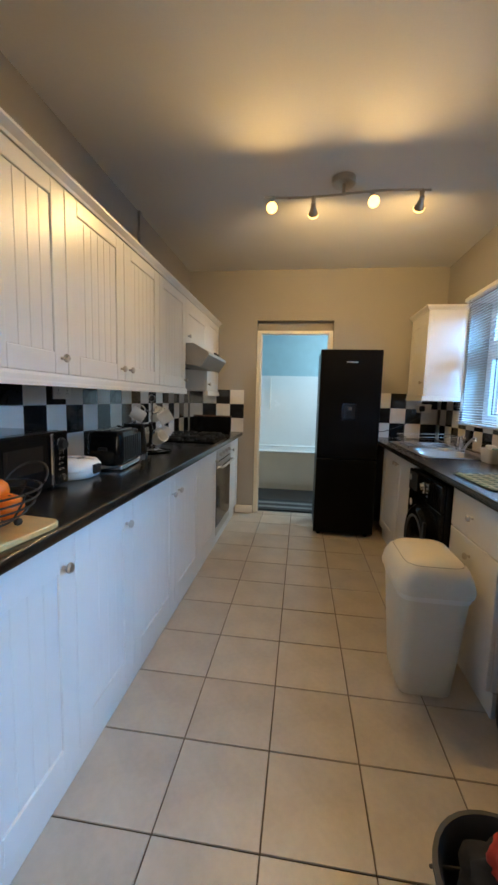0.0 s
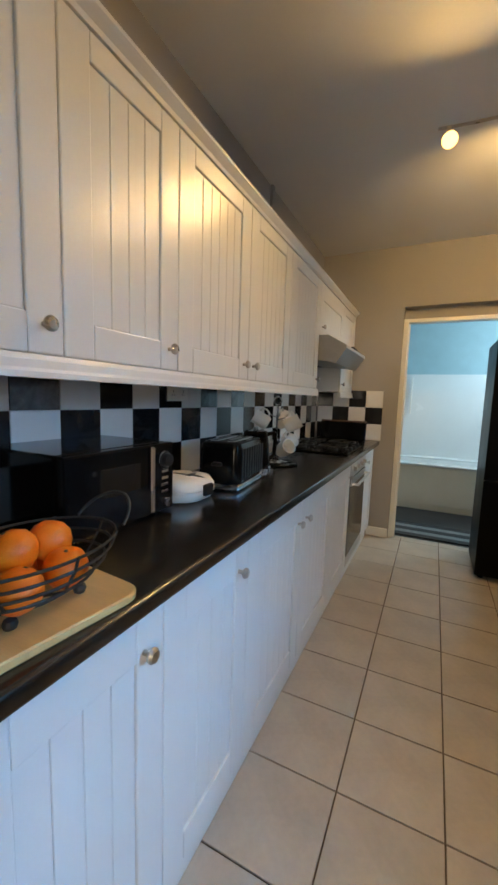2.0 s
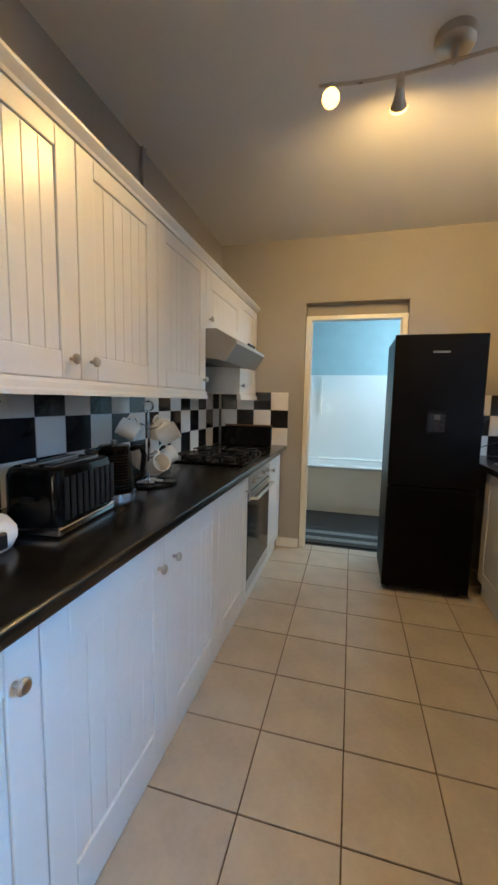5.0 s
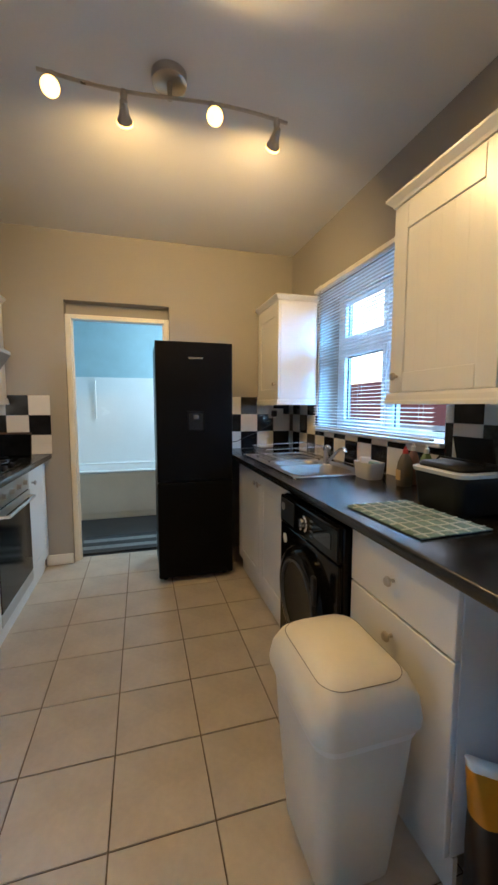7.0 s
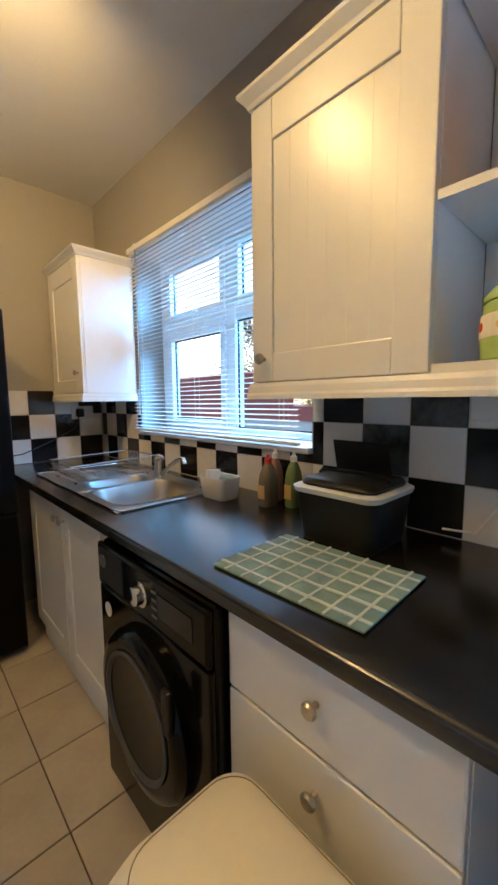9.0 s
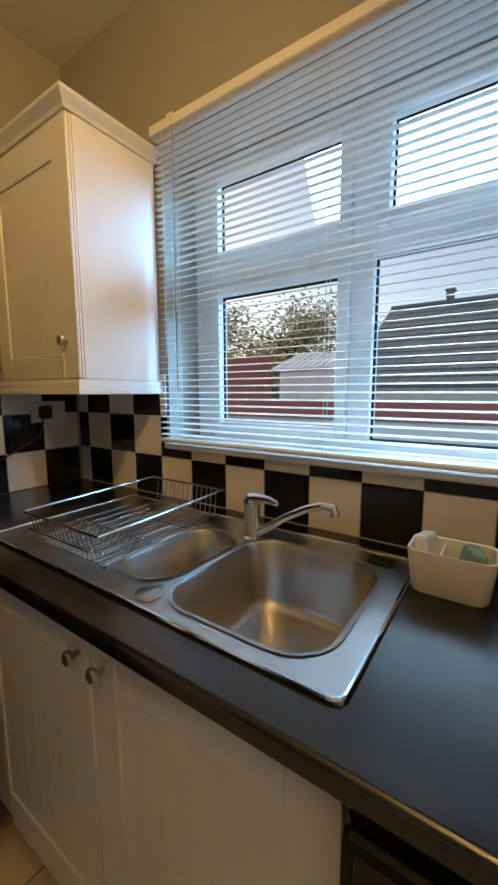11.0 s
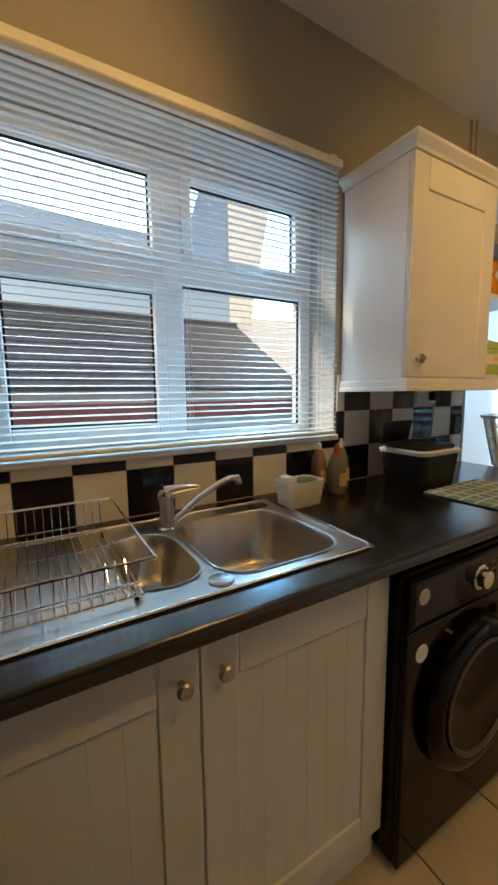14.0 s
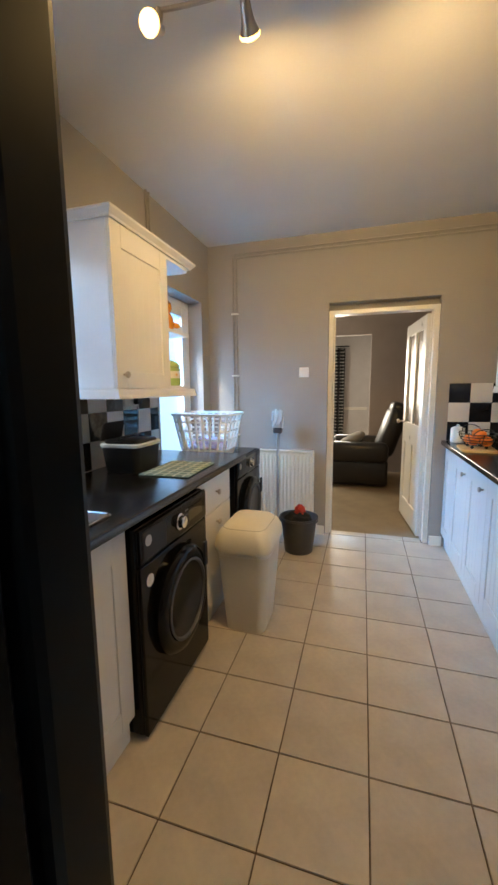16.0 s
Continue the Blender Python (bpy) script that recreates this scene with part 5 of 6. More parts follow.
for k in range(5):
    part("button", box(mx, my1 - 0.06, mz0 + 0.055 + k * 0.021, mx + 0.003, my1 - 0.03, mz0 + 0.064 + k * 0.021, 0.001), CHROME, mc)
smooth(part("knob", lathe([(0.016, 0), (0.014, 0.016), (0, 0.017)], (mx, my1 - 0.045, mz0 + 0.028), (1, 0, 0), 16), CHROME, mc))
for x in (-1.2, -0.97):
    for y in (my0 + 0.05, my1 - 0.05):
        part("foot", lathe([(0.012, 0), (0.012, 0.0125)], (x, y, WT), n=10), BLACKP, mw)

bd = thing("chopping_board", (-0.81, 0.80, WT), "pale wooden board with a shallow groove", "board")
m = pose(-0.772, 0.790, WT, 0, 0, -6)
part("plank", put(loft([rrect(0, 0, z, w, w + 0.06, 0.035) for z, w in ((0.0, 0.215), (0.003, 0.22), (0.013, 0.22), (0.016, 0.215))]), m), CANE, bd)
fbm = thing("fruit_basket", (-0.85, 0.79, WT + 0.016), "black wire fruit basket of oranges", "basket")
FX, FY, FZ_ = -0.773, 0.788, WT + 0.017


def oval(z, a, b, n=28):
    return [(FX + a * math.cos(2 * math.pi * k / n), FY + b * math.sin(2 * math.pi * k / n), z) for k in range(n)]


for z, a, b in ((0.022, 0.055, 0.075), (0.04, 0.082, 0.108), (0.06, 0.098, 0.128), (0.08, 0.107, 0.142), (0.10, 0.112, 0.15)):
    part("wire_ring", tube(oval(FZ_ + z, a, b), 0.0026, 6, closed=True), DARKIRON, fbm)
for k in range(8):
    t = 2 * math.pi * k / 8
    c, s = math.cos(t), math.sin(t)
    part("upright", tube([(FX + c * 0.03, FY + s * 0.04, FZ_ + 0.02), (FX + c * 0.082, FY + s * 0.108, FZ_ + 0.04), (FX + c * 0.107, FY + s * 0.142, FZ_ + 0.08), (FX + c * 0.115, FY + s * 0.153, FZ_ + 0.104)], 0.0026, 6), DARKIRON, fbm)
for s in (-1, 1):
    part("loop_handle", tube([(FX + 0.06 * math.cos(math.pi * k / 12), FY + s * (0.145 + 0.05 * math.sin(math.pi * k / 12)), FZ_ + 0.10 + 0.045 * math.sin(math.pi * k / 12)) for k in range(13)], 0.0032, 6), DARKIRON, fbm)
for k in range(4):
    t = math.pi / 4 + math.pi / 2 * k
    part("ball_foot", lathe([(0.002, 0), (0.009, 0.004), (0.011, 0.01), (0.009, 0.017), (0.002, 0.021)], (FX + 0.06 * math.cos(t), FY + 0.085 * math.sin(t), FZ_ - 0.001), n=12), DARKIRON, fbm)
for k, (x, y, z) in enumerate(((-0.715, 0.765, 0.052), (-0.720, 0.85, 0.053), (-0.790, 0.735, 0.053), (-0.790, 0.805, 0.053), (-0.795, 0.878, 0.053), (-0.760, 0.79, 0.094), (-0.765, 0.855, 0.09))):
    x, y = x - 0.018, y - 0.022
    f = thing("orange", (x, y, FZ_ + z), "ripe bright orange fruit in the wire basket", "fruit", "oranges in the basket")
    pr = [(0.003, -0.0345), (0.014, -0.032), (0.027, -0.022), (0.035, -0.006), (0.0355, 0.006), (0.029, 0.022), (0.015, 0.032), (0.004, 0.0335)]
    smooth(part("peel", lathe(pr, (x, y, FZ_ + z), (0.3 * math.sin(k), 0.4 * math.cos(k * 2), 1), 24), ORANGE, f), 80)
    part("navel", lathe([(0.004, 0), (0.003, 0.0015), (0, 0.002)], Vector((x, y, FZ_ + z)) + Vector((0.3 * math.sin(k), 0.4 * math.cos(k * 2), 1)).normalized() * 0.033, (0.3 * math.sin(k), 0.4 * math.cos(k * 2), 1), 8), BARK, f)

ct = thing("canister", (-0.735, 0.40, WT), "small white ceramic canister by the wall", "canister")
smooth(part("pot", lathe([(0.045, 0), (0.05, 0.005), (0.05, 0.10), (0.046, 0.105), (0, 0.106)], (-0.735, 0.40, WT), n=24), WHITEP, ct), 40)
smooth(part("lid", lathe([(0.048, 0.1065), (0.05, 0.112), (0.03, 0.122), (0.01, 0.126), (0.012, 0.138), (0, 0.142)], (-0.735, 0.40, WT), n=24), WHITEP, ct), 40)

sm = thing("sandwich_maker", (-1.0, 1.51, WT), "rounded white sandwich maker with black latch", "appliance")
for nm, a, z0 in (("lower_shell", 1, 0.0), ("upper_shell", -1, 0.042)):
    zz = [0.0, 0.008, 0.03, 0.040] if a > 0 else [0.0, 0.012, 0.034, 0.042]
    ww = [0.17, 0.20, 0.215, 0.215] if a > 0 else [0.215, 0.213, 0.19, 0.14]
    smooth(part(nm, loft([rrect(-1.0, 1.51, WT + z0 + z, w, w + 0.01, 0.085, 8) for z, w in zip(zz, ww)]), WHITEP, sm), 50)
part("latch", box(-0.895, 1.485, WT + 0.022, -0.878, 1.535, WT + 0.062, 0.004), BLACKP, sm)
part("indicator", box(-0.97, 1.49, WT + 0.0845, -0.95, 1.53, WT + 0.087, 0.001), GREYP, sm)

to = thing("toaster", (-0.945, 1.80, WT), "black four-slice toaster with chrome base", "toaster")
m = pose(-0.95, 1.80, WT, 0, 0, 7)
part("base", put(box(-0.085, -0.15, 0.004, 0.085, 0.15, 0.03, 0.005), m), CHROME, to, "chrome base band")
smooth(part("body", put(loft([rrect(0, 0, z, w, d, 0.03) for z, w, d in ((0.03, 0.168, 0.296), (0.06, 0.172, 0.30), (0.165, 0.17, 0.298), (0.185, 0.16, 0.288), (0.19, 0.145, 0.272))]), m), BLACKG, to), 40)
for x in (-0.035, 0.035):
    part("slot", put(boxes([(x - 0.014, -0.115, 0.1895, x + 0.014, 0.115, 0.1925)]), m), STEEL, to)
    part("slot_gap", put(boxes([(x - 0.009, -0.11, 0.1926, x + 0.009, 0.11, 0.1934)]), m), BLACKP, to)
for k in range(9):
    part("rib", put(box(0.0855, -0.125 + k * 0.031, 0.045, 0.089, -0.105 + k * 0.031, 0.165, 0.0015), m), BLACKP, to)
part("lever", put(box(-0.02, -0.172, 0.10, 0.02, -0.150, 0.115, 0.004), m), BLACKP, to)

ke = thing("kettle", (-1.0, 2.13, WT), "black ribbed electric kettle on its base", "kettle")
smooth(part("base", lathe([(0.082, 0.001), (0.082, 0.018), (0.07, 0.022), (0, 0.022)], (-1.0, 2.13, WT), n=28), CHROME, ke, "chrome ring base"), 40)
prof = [(0.074, 0.023), (0.077, 0.03)]
for k in range(12):
    z = 0.035 + k * 0.0115
    r = 0.078 - 0.0012 * k
    prof += [(r, z), (r - 0.003, z + 0.0057)]
prof += [(0.062, 0.185), (0.055, 0.20), (0, 0.206)]
smooth(part("jug", lathe(prof, (-1.0, 2.13, WT), n=32), BLACKG, ke), 25)
smooth(part("lid_knob", lathe([(0.012, 0.205), (0.012, 0.218), (0, 0.222)], (-1.0, 2.13, WT), n=14), CHROME, ke))
part("handle", tube([(-0.96, 2.19, WT + 0.18), (-0.945, 2.235, WT + 0.185), (-0.94, 2.25, WT + 0.15), (-0.943, 2.24, WT + 0.07), (-0.96, 2.2, WT + 0.045)], 0.011, 10), BLACKG, ke)
part("spout", tube([(-1.03, 2.08, WT + 0.155), (-1.055, 2.035, WT + 0.185)], [0.022, 0.010], 10), BLACKG, ke)

tr = thing("tray", (-0.98, 2.36, WT), "round black tray under the mug tree", "tray")
smooth(part("dish", lathe([(0.115, 0), (0.125, 0.006), (0.123, 0.009), (0.11, 0.005), (0, 0.004)], (-0.98, 2.36, WT), n=32), BLACKG, tr), 40)
mtree = thing("mug_tree", (-0.98, 2.36, WT + 0.009), "chrome mug tree hung with white mugs", "mug tree")
part("base", lathe([(0.065, 0), (0.065, 0.006), (0.02, 0.012), (0, 0.012)], (-0.98, 2.36, WT + 0.009), n=24), CHROME, mtree)
part("pole", tube([(-0.98, 2.36, WT + 0.02), (-0.98, 2.36, WT + 0.33)], 0.006, 10), CHROME, mtree)
part("top_loop", tube([(-0.98 + 0.022 * math.cos(2 * math.pi * k / 16), 2.36, WT + 0.35 + 0.022 * math.sin(2 * math.pi * k / 16)) for k in range(16)], 0.004, 6, closed=True), CHROME, mtree)
MUGP = [(0.030, 0.0), (0.036, 0.003), (0.039, 0.02), (0.039, 0.088), (0.0405, 0.09), (0.036, 0.09), (0.035, 0.02), (0.03, 0.008), (0.0, 0.008)]


def mug():
    t = thing("mug", (0, 0, 0), "glazed white mug hanging on the tree", "mug", "hanging mugs")
    smooth(part("cup", lathe(MUGP, (0, 0, 0), n=24), WHITEP, t), 40)
    smooth(part("handle", tube([(0.037, 0, 0.075), (0.058, 0, 0.072), (0.064, 0, 0.05), (0.056, 0, 0.028), (0.037, 0, 0.02)], 0.005, 8), WHITEP, t))
    return t


first = None
for k, (a, z, tilt) in enumerate(((20, 0.235, 60), (200, 0.25, 60), (-35, 0.105, 65), (90, 0.25, 60), (150, 0.11, 65), (60, 0.12, 65))):
    ca, sa = math.cos(radians(a)), math.sin(radians(a))
    part("arm", tube([(-0.98, 2.36, WT + z + 0.01), (-0.98 + 0.045 * ca, 2.36 + 0.045 * sa, WT + z + 0.025), (-0.98 + 0.06 * ca, 2.36 + 0.06 * sa, WT + z + 0.045)], 0.0035, 6), CHROME, mtree)
    place = pose(-0.98 + 0.082 * ca, 2.36 + 0.082 * sa, WT + z - 0.01, 0, 0, a) @ pose(0, 0, 0, 0, tilt, 0) @ pose(0, 0, -0.04, 0, 0, 180)
    if first is None:
        first = mug()
        first.matrix_world = place
    else:
        copy_thing(first, place)

db = thing("serving_board", (-1.0, 3.9, WT), "dark wooden board standing against the tiles", "board")
part("plank", put(box(-0.22, -0.012, 0, 0.2, 0.012, 0.165, 0.008, seg=2), pose(-0.95, 3.97, WT + 0.002, -8, 0, 0)), BLACKG, db)
part("edge", put(box(-0.22, -0.013, 0.1655, 0.2, 0.013, 0.18, 0.004), pose(-0.95, 3.97, WT + 0.002, -8, 0, 0)), DARKWOOD, db)


def socket(at, normal, label):
    s = thing("socket", at, label, "socket")
    x, y, z = at
    if normal == "x":
        part("plate", box(x, y - 0.073, z - 0.043, x + 0.009, y + 0.073, z + 0.043, 0.003), WHITEP, s)
        for d in (-0.036, 0.036):
            part("switch", box(x + 0.009, y + d - 0.006, z + 0.014, x + 0.013, y + d + 0.006, z + 0.032, 0.001), WHITEP, s)
            part("pin_holes", boxes([(x + 0.0085, y + d - 0.011, z - 0.018, x + 0.0095, y + d - 0.006, z - 0.014), (x + 0.0085, y + d + 0.006, z - 0.018, x + 0.0095, y + d + 0.011, z - 0.014), (x + 0.0085, y + d - 0.002, z - 0.004, x + 0.0095, y + d + 0.002, z + 0.005)]), BLACKP, s)
    else:
        part("plate", box(x - 0.009, y - 0.073, z - 0.043, x, y + 0.073, z + 0.043, 0.003), WHITEP, s)
        for d in (-0.036, 0.036):
            part("switch", box(x - 0.013, y + d - 0.006, z + 0.014, x - 0.009, y + d + 0.006, z + 0.032, 0.001), WHITEP, s)
        g = part("plug", box(x - 0.045, y - 0.062, z - 0.03, x - 0.0095, y - 0.014, z + 0.016, 0.008, seg=2), BLACKP, s)
        part("cable", tube([(x - 0.03, y - 0.038, z - 0.03), (x - 0.03, y - 0.036, z - 0.12), (x - 0.028, y - 0.02, z - 0.24), (x - 0.025, y + 0.04, z - 0.335), (x - 0.03, y + 0.12, z - 0.34)], 0.0035, 6), WHITEP, g)
    return s


socket((XL + 0.0098, 1.80, 1.285), "x", "white double socket on the chequered tiles")
socket((XR - 0.0088, 1.63, 1.275), "-x", "white double socket with a black plug and cable")
s3 = thing("socket", (1.2, YB, 1.22), "white socket with black plug in the tiled corner", "socket")
part("plate", box(1.16, YB - 0.018, 1.175, 1.305, YB - 0.0088, 1.262, 0.003), WHITEP, s3)
pg = part("plug", box(1.185, YB - 0.05, 1.19, 1.235, YB - 0.0185, 1.245, 0.008), BLACKP, s3)
part("cable", tube([(1.2, YB - 0.035, 1.19), (1.18, YB - 0.03, 1.12), (1.05, YB - 0.025, 1.05), (0.85, YB - 0.03, 0.97), (0.75, YB - 0.03, 0.96)], 0.0035, 6), BLACKP, s3)

# things on the sink worktop
tc = thing("tea_towel", (0.89, 1.83, WT), "green and white striped cloth spread flat", "cloth")
CLOTH = mat("green_woven_cloth", (0.17, 0.27, 0.26), 0.95, vary=0.25, scale=20, bump=0.9, bscale=260)
CLOTHW = mat("pale_woven_stripe", (0.50, 0.58, 0.56), 0.95, vary=0.2, bump=0.9, bscale=260)


def sheet(u0, u1, v0, v1, z, n=10):
    b = bmesh.new()
    g = [[b.verts.new((u0 + (u1 - u0) * i / n, v0 + (v1 - v0) * j / n, z + 0.0025 * noise.noise(Vector((u0 + (u1 - u0) * i / n, v0 + (v1 - v0) * j / n, 0)) * 14))) for j in range(n + 1)] for i in range(n + 1)]
    for i in range(n):
        for j in range(n):
            b.faces.new((g[i][j], g[i + 1][j], g[i + 1][j + 1], g[i][j + 1]))
    r = bmesh.ops.extrude_face_region(b, geom=b.faces[:])
    bmesh.ops.translate(b, vec=(0, 0, 0.004), verts=[v for v in r["geom"] if isinstance(v, bmesh.types.BMVert)])
    return b


m = pose(0.93, 1.87, WT + 0.003, 0, 0, 2)
smooth(part("weave", put(sheet(-0.135, 0.135, -0.19, 0.19, 0), m), CLOTH, tc), 50)
for k in range(5):
    u = -0.11 + k * 0.052
    smooth(part("stripe", put(sheet(u, u + 0.008, -0.19, 0.19, 0.0022), m), CLOTHW, tc), 50)
for k in range(7):
    v = -0.165 + k * 0.052
    smooth(part("stripe", put(sheet(-0.135, 0.135, v, v + 0.005, 0.0026), m), CLOTHW, tc), 50)

cd = thing("food_waste_caddy", (1.17, 1.93, WT), "black plastic food waste caddy with white liner", "caddy")
smooth(part("bin", slab_loft(1.18, 1.93, [(WT, 0.19, 0.21, 0.03), (WT + 0.01, 0.2, 0.22, 0.03), (WT + 0.145, 0.225, 0.25, 0.035)]), BLACKP, cd), 50)
LINER = mat("thin_white_liner", (0.62, 0.64, 0.64), 0.4, vary=0.1, bump=0.6, bscale=60)
smooth(part("liner", slab_loft(1.18, 1.93, [(WT + 0.136, 0.23, 0.256, 0.035), (WT + 0.142, 0.236, 0.262, 0.04), (WT + 0.15, 0.24, 0.265, 0.04), (WT + 0.154, 0.225, 0.25, 0.035)]), LINER, cd, "crumpled white bag edge"), 60)
smooth(part("lid", slab_loft(1.18, 1.93, [(WT + 0.155, 0.20, 0.225, 0.035), (WT + 0.163, 0.205, 0.23, 0.035), (WT + 0.172, 0.19, 0.215, 0.03)]), BLACKP, cd), 50)
part("handle", put(tube([(-0.11, 0, 0), (-0.10, 0, 0.012), (0.10, 0, 0.012), (0.11, 0, 0)], 0.005, 6), pose(1.18, 1.93, WT + 0.172, 0, 0, 90)), BLACKP, cd)
part("propped_flap", put(box(-0.09, -0.004, 0, 0.09, 0.004, 0.10, 0.003), pose(1.285, 1.96, WT + 0.165, 0, 0, 90) @ pose(0, 0, 0, -14, 0, 0)), BLACKP, cd)

sc = thing("sink_caddy", (1.205, 2.545, WT), "white plastic sink tidy holding sponges", "sink tidy")
smooth(part("tub", loft([rrect(1.205, 2.545, WT + z, w, d, 0.022) for z, w, d in ((0.0, 0.085, 0.13), (0.006, 0.092, 0.138), (0.085, 0.105, 0.155), (0.088, 0.105, 0.155), (0.087, 0.095, 0.145), (0.03, 0.085, 0.13), (0.028, 0.02, 0.05))]), WHITEP, sc), 40)
part("divider", box(1.16, 2.56, WT + 0.03, 1.25, 2.564, WT + 0.08), WHITEP, sc)
SPONGE = mat("teal_sponge", (0.24, 0.37, 0.33), 0.95, vary=0.2, bump=1.0, bscale=200)
sg = thing("sponge", (1.205, 2.515, WT + 0.06), "pale teal scouring sponge in the sink tidy", "sponge")
part("pad", put(box(-0.033, -0.018, 0, 0.033, 0.018, 0.058, 0.008, seg=2), pose(1.205, 2.515, WT + 0.035, 12, 8, 15)), SPONGE, sg)
sg2 = thing("scourer", (1.205, 2.59, WT + 0.06), "white scrubbing pad in the sink tidy", "sponge")
part("pad", put(box(-0.03, -0.014, 0, 0.03, 0.014, 0.075, 0.007, seg=2), pose(1.205, 2.588, WT + 0.032, -8, 5, -10)), WHITEP, sg2)


def bottle(x, y, r, h, liquid, cap, label, labelled=True):
    t = thing("bottle", (x, y, WT), label, "bottle", "bottles by the sink")
    smooth(part("flask", loft([rrect(x, y, WT + z, 2 * r * k, 1.5 * r * k, 0.6 * r * k) for z, k in ((0, 0.9), (0.006, 1), (h * 0.45, 1), (h * 0.6, 0.9), (h * 0.75, 0.6), (h * 0.82, 0.38))]), liquid, t), 50)
    smooth(part("cap", lathe([(r * 0.36, h * 0.82), (r * 0.36, h * 0.92), (r * 0.2, h * 0.94), (r * 0.16, h), (0, h)], (x, y, WT), n=14), cap, t), 40)
    if labelled:
        part("paper_label", box(x - r - 0.0015, y - r * 0.45, WT + h * 0.16, x - r + 0.001, y + r * 0.45, WT + h * 0.42), CANE, t, "pale printed label")
    return t


CLEARL = mat("milky_bottle", (0.20, 0.17, 0.13), 0.22, vary=0.1)
GREENL = mat("green_bottle", (0.18, 0.26, 0.12), 0.25, vary=0.1)
REDCAP = mat("red_plastic", (0.5, 0.03, 0.02), 0.4, vary=0.05)
BROWNL = mat("amber_bottle", (0.30, 0.16, 0.12), 0.25, vary=0.1)
bottle(1.255, 2.325, 0.036, 0.19, CLEARL, REDCAP, "clear washing-up liquid bottle with a red cap")
bottle(1.31, 2.25, 0.033, 0.20, GREENL, WHITEP, "green washing-up liquid bottle with a white cap")
bottle(1.325, 2.355, 0.032, 0.20, BROWNL, WHITEP, "amber hand soap bottle with a white pump")

# jars on the open shelves
ORJ = mat("orange_glazed_ceramic", (0.66, 0.25, 0.015), 0.14, vary=0.12, scale=7)
GRJ = mat("green_glazed_ceramic", (0.36, 0.50, 0.16), 0.16, vary=0.15, scale=6)
j1 = thing("ceramic_jar", (1.205, 1.50, 1.683), "glossy orange animal-shaped ceramic cookie jar", "jar")
smooth(part("pot", lathe([(0.05, 0), (0.068, 0.02), (0.074, 0.06), (0.066, 0.10), (0.05, 0.125), (0, 0.128)], (1.205, 1.50, 1.683), n=28), ORJ, j1), 60)
smooth(part("lid", lathe([(0.052, 0.126), (0.062, 0.15), (0.06, 0.18), (0.04, 0.205), (0, 0.212)], (1.205, 1.50, 1.683), n=24), ORJ, j1), 60)
for s in (-1, 1):
    smooth(part("knop", lathe([(0.018, 0), (0.016, 0.02), (0, 0.028)], (1.205, 1.50 + s * 0.038, 1.878), (0, 0.5 * s, 1), 12), ORJ, j1))
    smooth(part("paw", tube([(1.155, 1.50 + s * 0.05, 1.74), (1.13, 1.50 + s * 0.068, 1.735), (1.123, 1.50 + s * 0.078, 1.74)], [0.02, 0.016, 0.010], 10), ORJ, j1))
part("dark_marking", box(1.146, 1.485, 1.855, 1.151, 1.535, 1.868, 0.002), BLACKP, j1)
j2 = thing("ceramic_jar", (1.15, 1.55, 1.358), "green glazed lidded ceramic jar with painted band", "jar")
smooth(part("pot", lathe([(0.066, 0), (0.075, 0.006), (0.078, 0.06), (0.074, 0.105), (0.07, 0.112), (0, 0.113)], (1.15, 1.55, 1.358), n=32), GRJ, j2), 50)
smooth(part("lid", lathe([(0.073, 0.1135), (0.074, 0.122), (0.058, 0.142), (0.025, 0.155), (0, 0.157)], (1.15, 1.55, 1.358), n=32), GRJ, j2), 50)
smooth(part("finial", lathe([(0.010, 0.156), (0.014, 0.168), (0.016, 0.18), (0.008, 0.195), (0, 0.2)], (1.15, 1.55, 1.358), n=16), REDC, j2, "small red finial"))
part("painted_band", lathe([(0.0785, 0.045), (0.0788, 0.05), (0.0775, 0.085), (0.0768, 0.088)], (1.15, 1.55, 1.358), n=32), CREAMP, j2, "cream painted band")
for k in range(9):
    a = 2 * math.pi * k / 9
    part("motif", lathe([(0.010, 0), (0.008, 0.002), (0, 0.003)], (1.15 + 0.0775 * math.cos(a), 1.55 + 0.0775 * math.sin(a), 1.424), (math.cos(a), math.sin(a), 0), 10), REDC if k % 2 else CANE, j2)


# ---- wall tiles ----
def tile_mesh(w, h, material):
    me = bpy.data.meshes.new("tile")
    b = box(-w / 2, -h / 2, 0, w / 2, h / 2, 0.0065, 0.0012)
    b.to_mesh(me)
    b.free()
    me.materials.append(material)
    return me


P, J = 0.1535, 0.002
MESHES = {}


def tiled(name, label, normal, rows):
    """rows: (u0, u1, z0, z1, plane, colour). normal: '+x', '-x', '+y' or '-y', the way the tiles face."""
    t = thing(name, (0, 0, 0), label, "tiles", kind="structure")
    turn = {"+x": (90, 0, 90), "-x": (90, 0, -90), "-y": (90, 0, 0), "+y": (90, 0, 180)}[normal]
    for u0, u1, z0, z1, plane, col in rows:
        w, h = round(u1 - u0 - J, 4), round(z1 - z0 - J, 4)
        if w < 0.01 or h < 0.01:
            continue
        key = (w, h, col.name)
        if key not in MESHES:
            MESHES[key] = tile_mesh(w, h, col)
        o = new("tile", MESHES[key])
        o.parent = t
        c = ((u0 + u1) / 2, (z0 + z1) / 2)
        at = (plane, c[0], c[1]) if "x" in normal else (c[0], plane, c[1])
        o.matrix_basis = pose(*at, *turn)
    return t


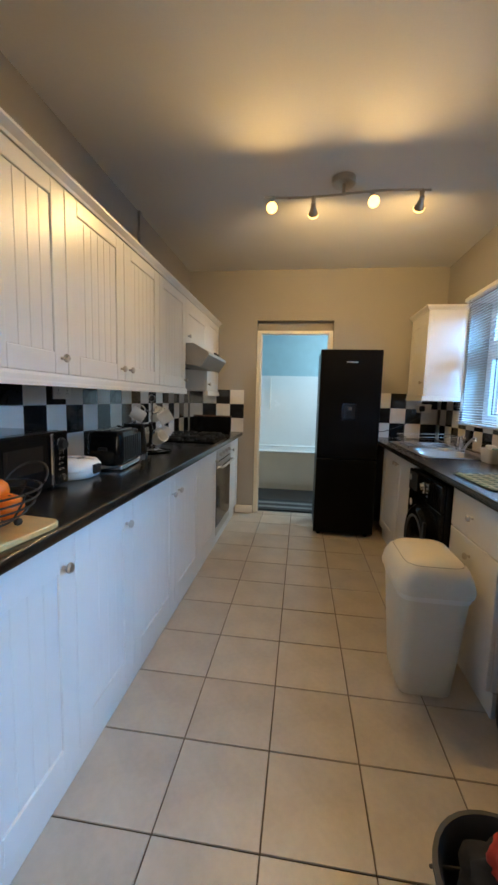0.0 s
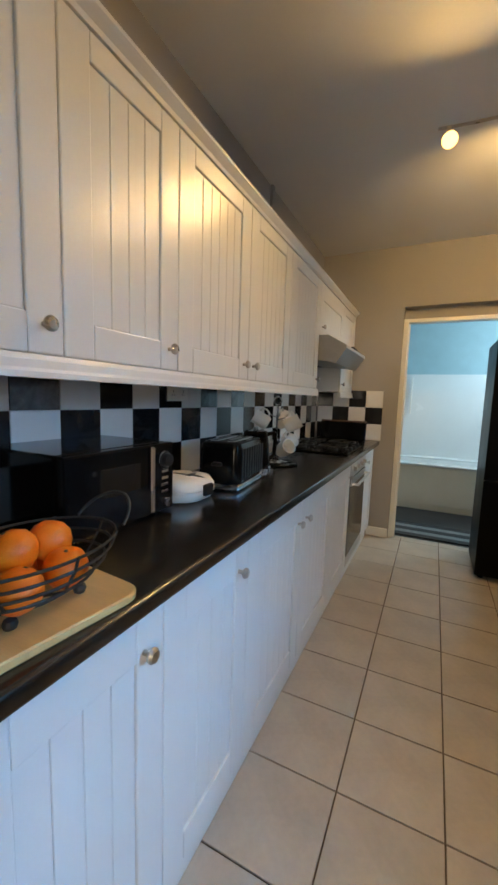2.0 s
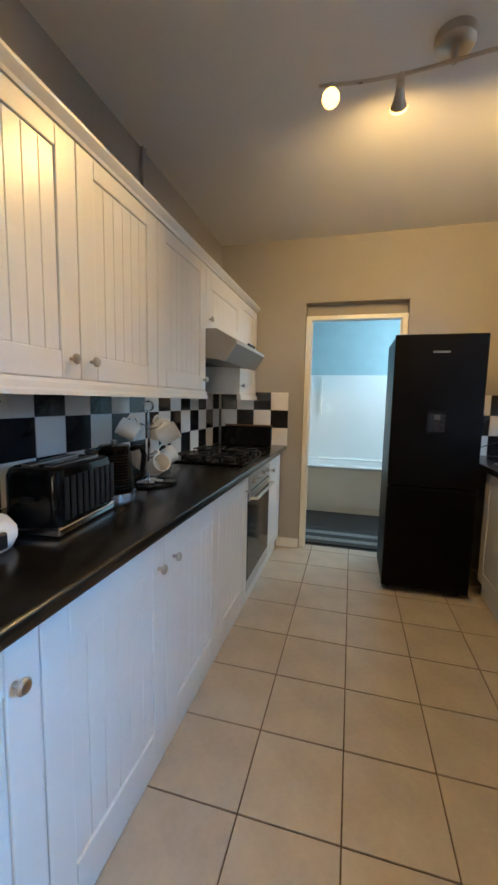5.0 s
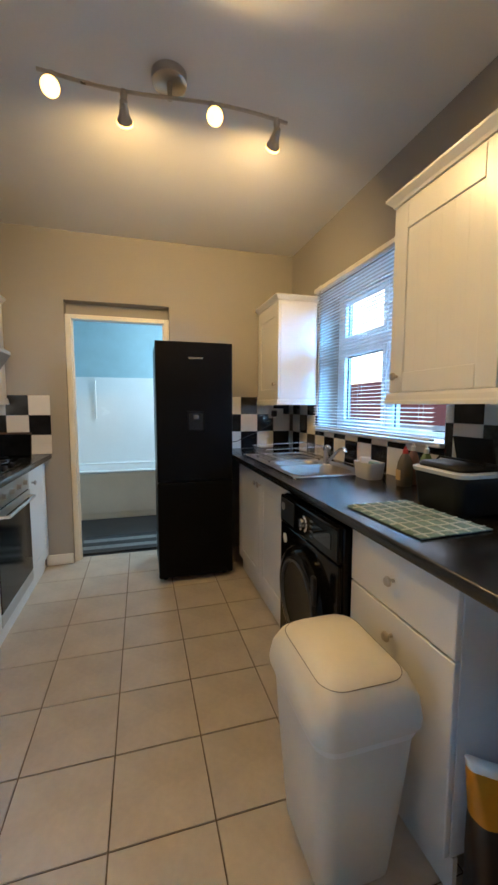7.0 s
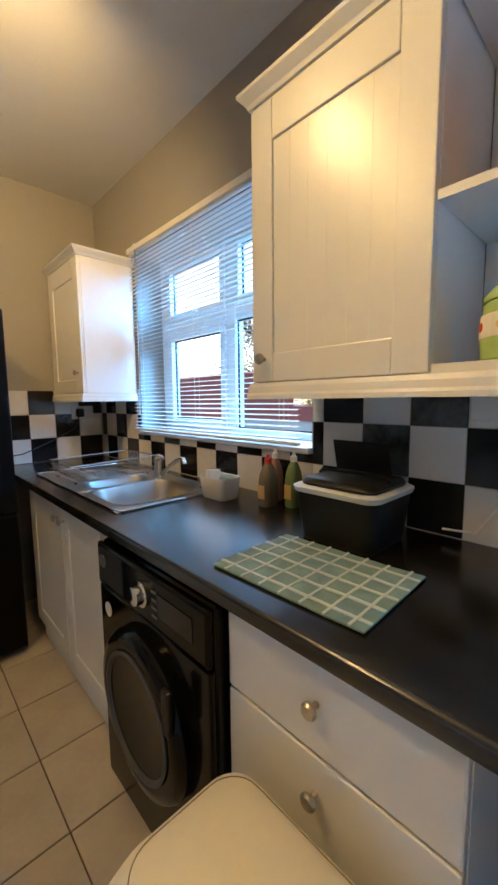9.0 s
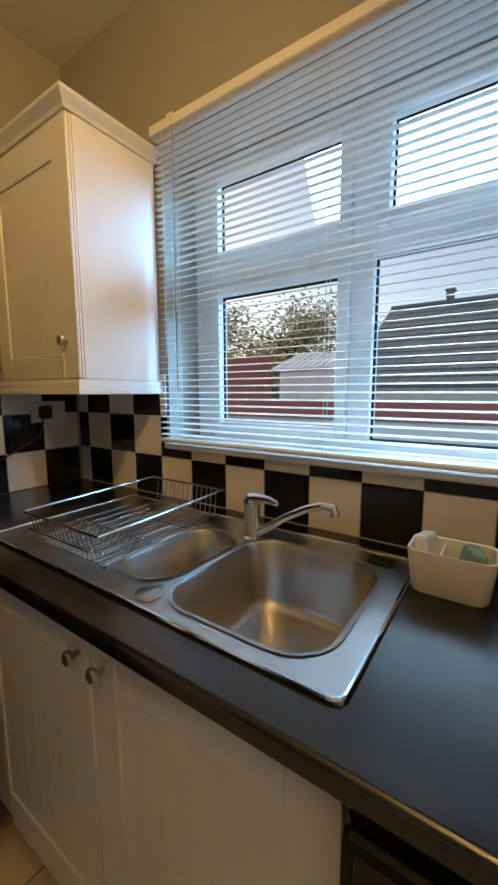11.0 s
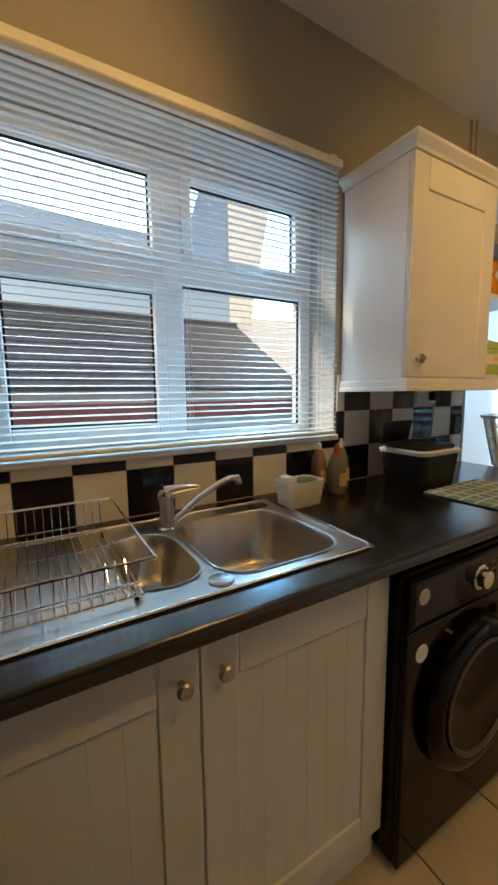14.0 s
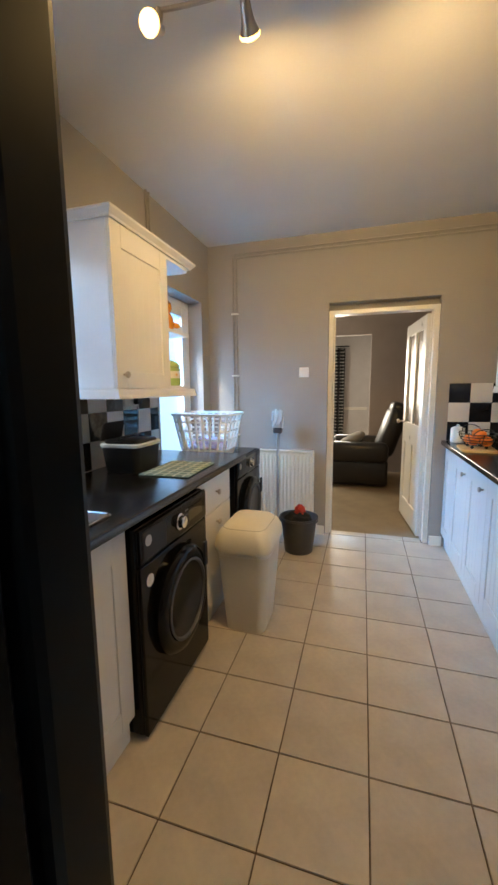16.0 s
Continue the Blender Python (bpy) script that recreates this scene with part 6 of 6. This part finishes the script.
def course_rows(u_start, u_end, line, pitch, plane, black_at, levels, marbled=()):
    """Tiles from u_start to u_end on a grid through `line`; black_at: parity of the column at `line` in the lowest row."""
    out = []
    k0 = math.floor((u_start - line) / pitch)
    k = k0
    while line + k * pitch < u_end - 0.005:
        a, c = max(u_start, line + k * pitch), min(u_end, line + (k + 1) * pitch)
        for r, (z0, z1) in enumerate(levels):
            dark = (k + r + black_at) % 2 == 0
            col = (TM if (k, r) in marbled else TB) if dark else TW
            out.append((a, c, z0, z1, plane, col))
        k += 1
    return out


L3 = [(WT + 0.001, 1.058), (1.058, 1.2115), (1.2115, 1.365)]
solid("trim", boxes([(XL, YF + 0.003, WT, XL + 0.003, YB - 0.003, 1.365)]), TG, "grout behind the wall tiles", "trim", "structure")
tiled("tiles_west", "black and white chequered wall tiles behind the worktop", "+x", course_rows(YF + 0.004, YB - 0.009, 1.213, 0.1565, XL + 0.003, 1, L3, {(-1, 2), (5, 2), (7, 2)}))
tiled("tiles_north_left", "black and white chequered tiles beside the bathroom door", "-y", course_rows(XL + 0.011, -0.632, -0.632, P, YB - 0.002, 0, L3))
tiled("tiles_north_right", "black and white chequered tiles behind the draining board", "-y", course_rows(0.75, XR - 0.011, 0.905, P, YB - 0.002, 0, L3))
tiled("tiles_south", "black and white chequered tiles at the worktop end", "+y", course_rows(XL + 0.011, -0.675, -0.675, P, YF + 0.002, 1, L3))
east = course_rows(WY1 + 0.01, YB - 0.009, 3.5515, P, XR - 0.002, 0, L3) + course_rows(1.30, WY0 - 0.01, 3.5515, P, XR - 0.002, 0, L3, {(-11, 1), (-12, 2)})
east += course_rows(WY0 - 0.01, WY1 + 0.01, 3.5515, P, XR - 0.002, 0, [(WT + 0.001, 1.058), (1.058, 1.093)])
tiled("tiles_east", "black and white chequered tiles behind the sink run", "-x", east)

# ---- floor tiles ----
FT = thing("floor_tiles", (0, 0, 0), "square beige ceramic floor tiles", "tiles", kind="structure")
FM = {}
for i in range(-4, 6):
    for j in range(-7, 7):
        x0, x1 = max(GX + i * GRID, XL), min(GX + (i + 1) * GRID, XR)
        y0, y1 = max(GY + j * GRID, YF - 0.13), min(GY + (j + 1) * GRID, YB + 0.11)
        if x1 - x0 < 0.03 or y1 - y0 < 0.03:
            continue
        if y1 < YF + 0.02 and (x0 < FX0 or x1 > FX1):
            x0, x1 = max(x0, FX0 + 0.045), min(x1, FX1 - 0.045)
            if x1 - x0 < 0.03:
                continue
        key = (round(x1 - x0, 3), round(y1 - y0, 3))
        if key not in FM:
            me = bpy.data.meshes.new("tile")
            b = box(-key[0] / 2 + 0.0028, -key[1] / 2 + 0.0028, -0.006, key[0] / 2 - 0.0028, key[1] / 2 - 0.0028, 0.0, 0.0012)
            b.to_mesh(me)
            b.free()
            me.materials.append(TILEF)
            FM[key] = me
        o = new("tile", FM[key])
        o.parent = FT
        o.matrix_basis = pose((x0 + x1) / 2, (y0 + y1) / 2, 0)
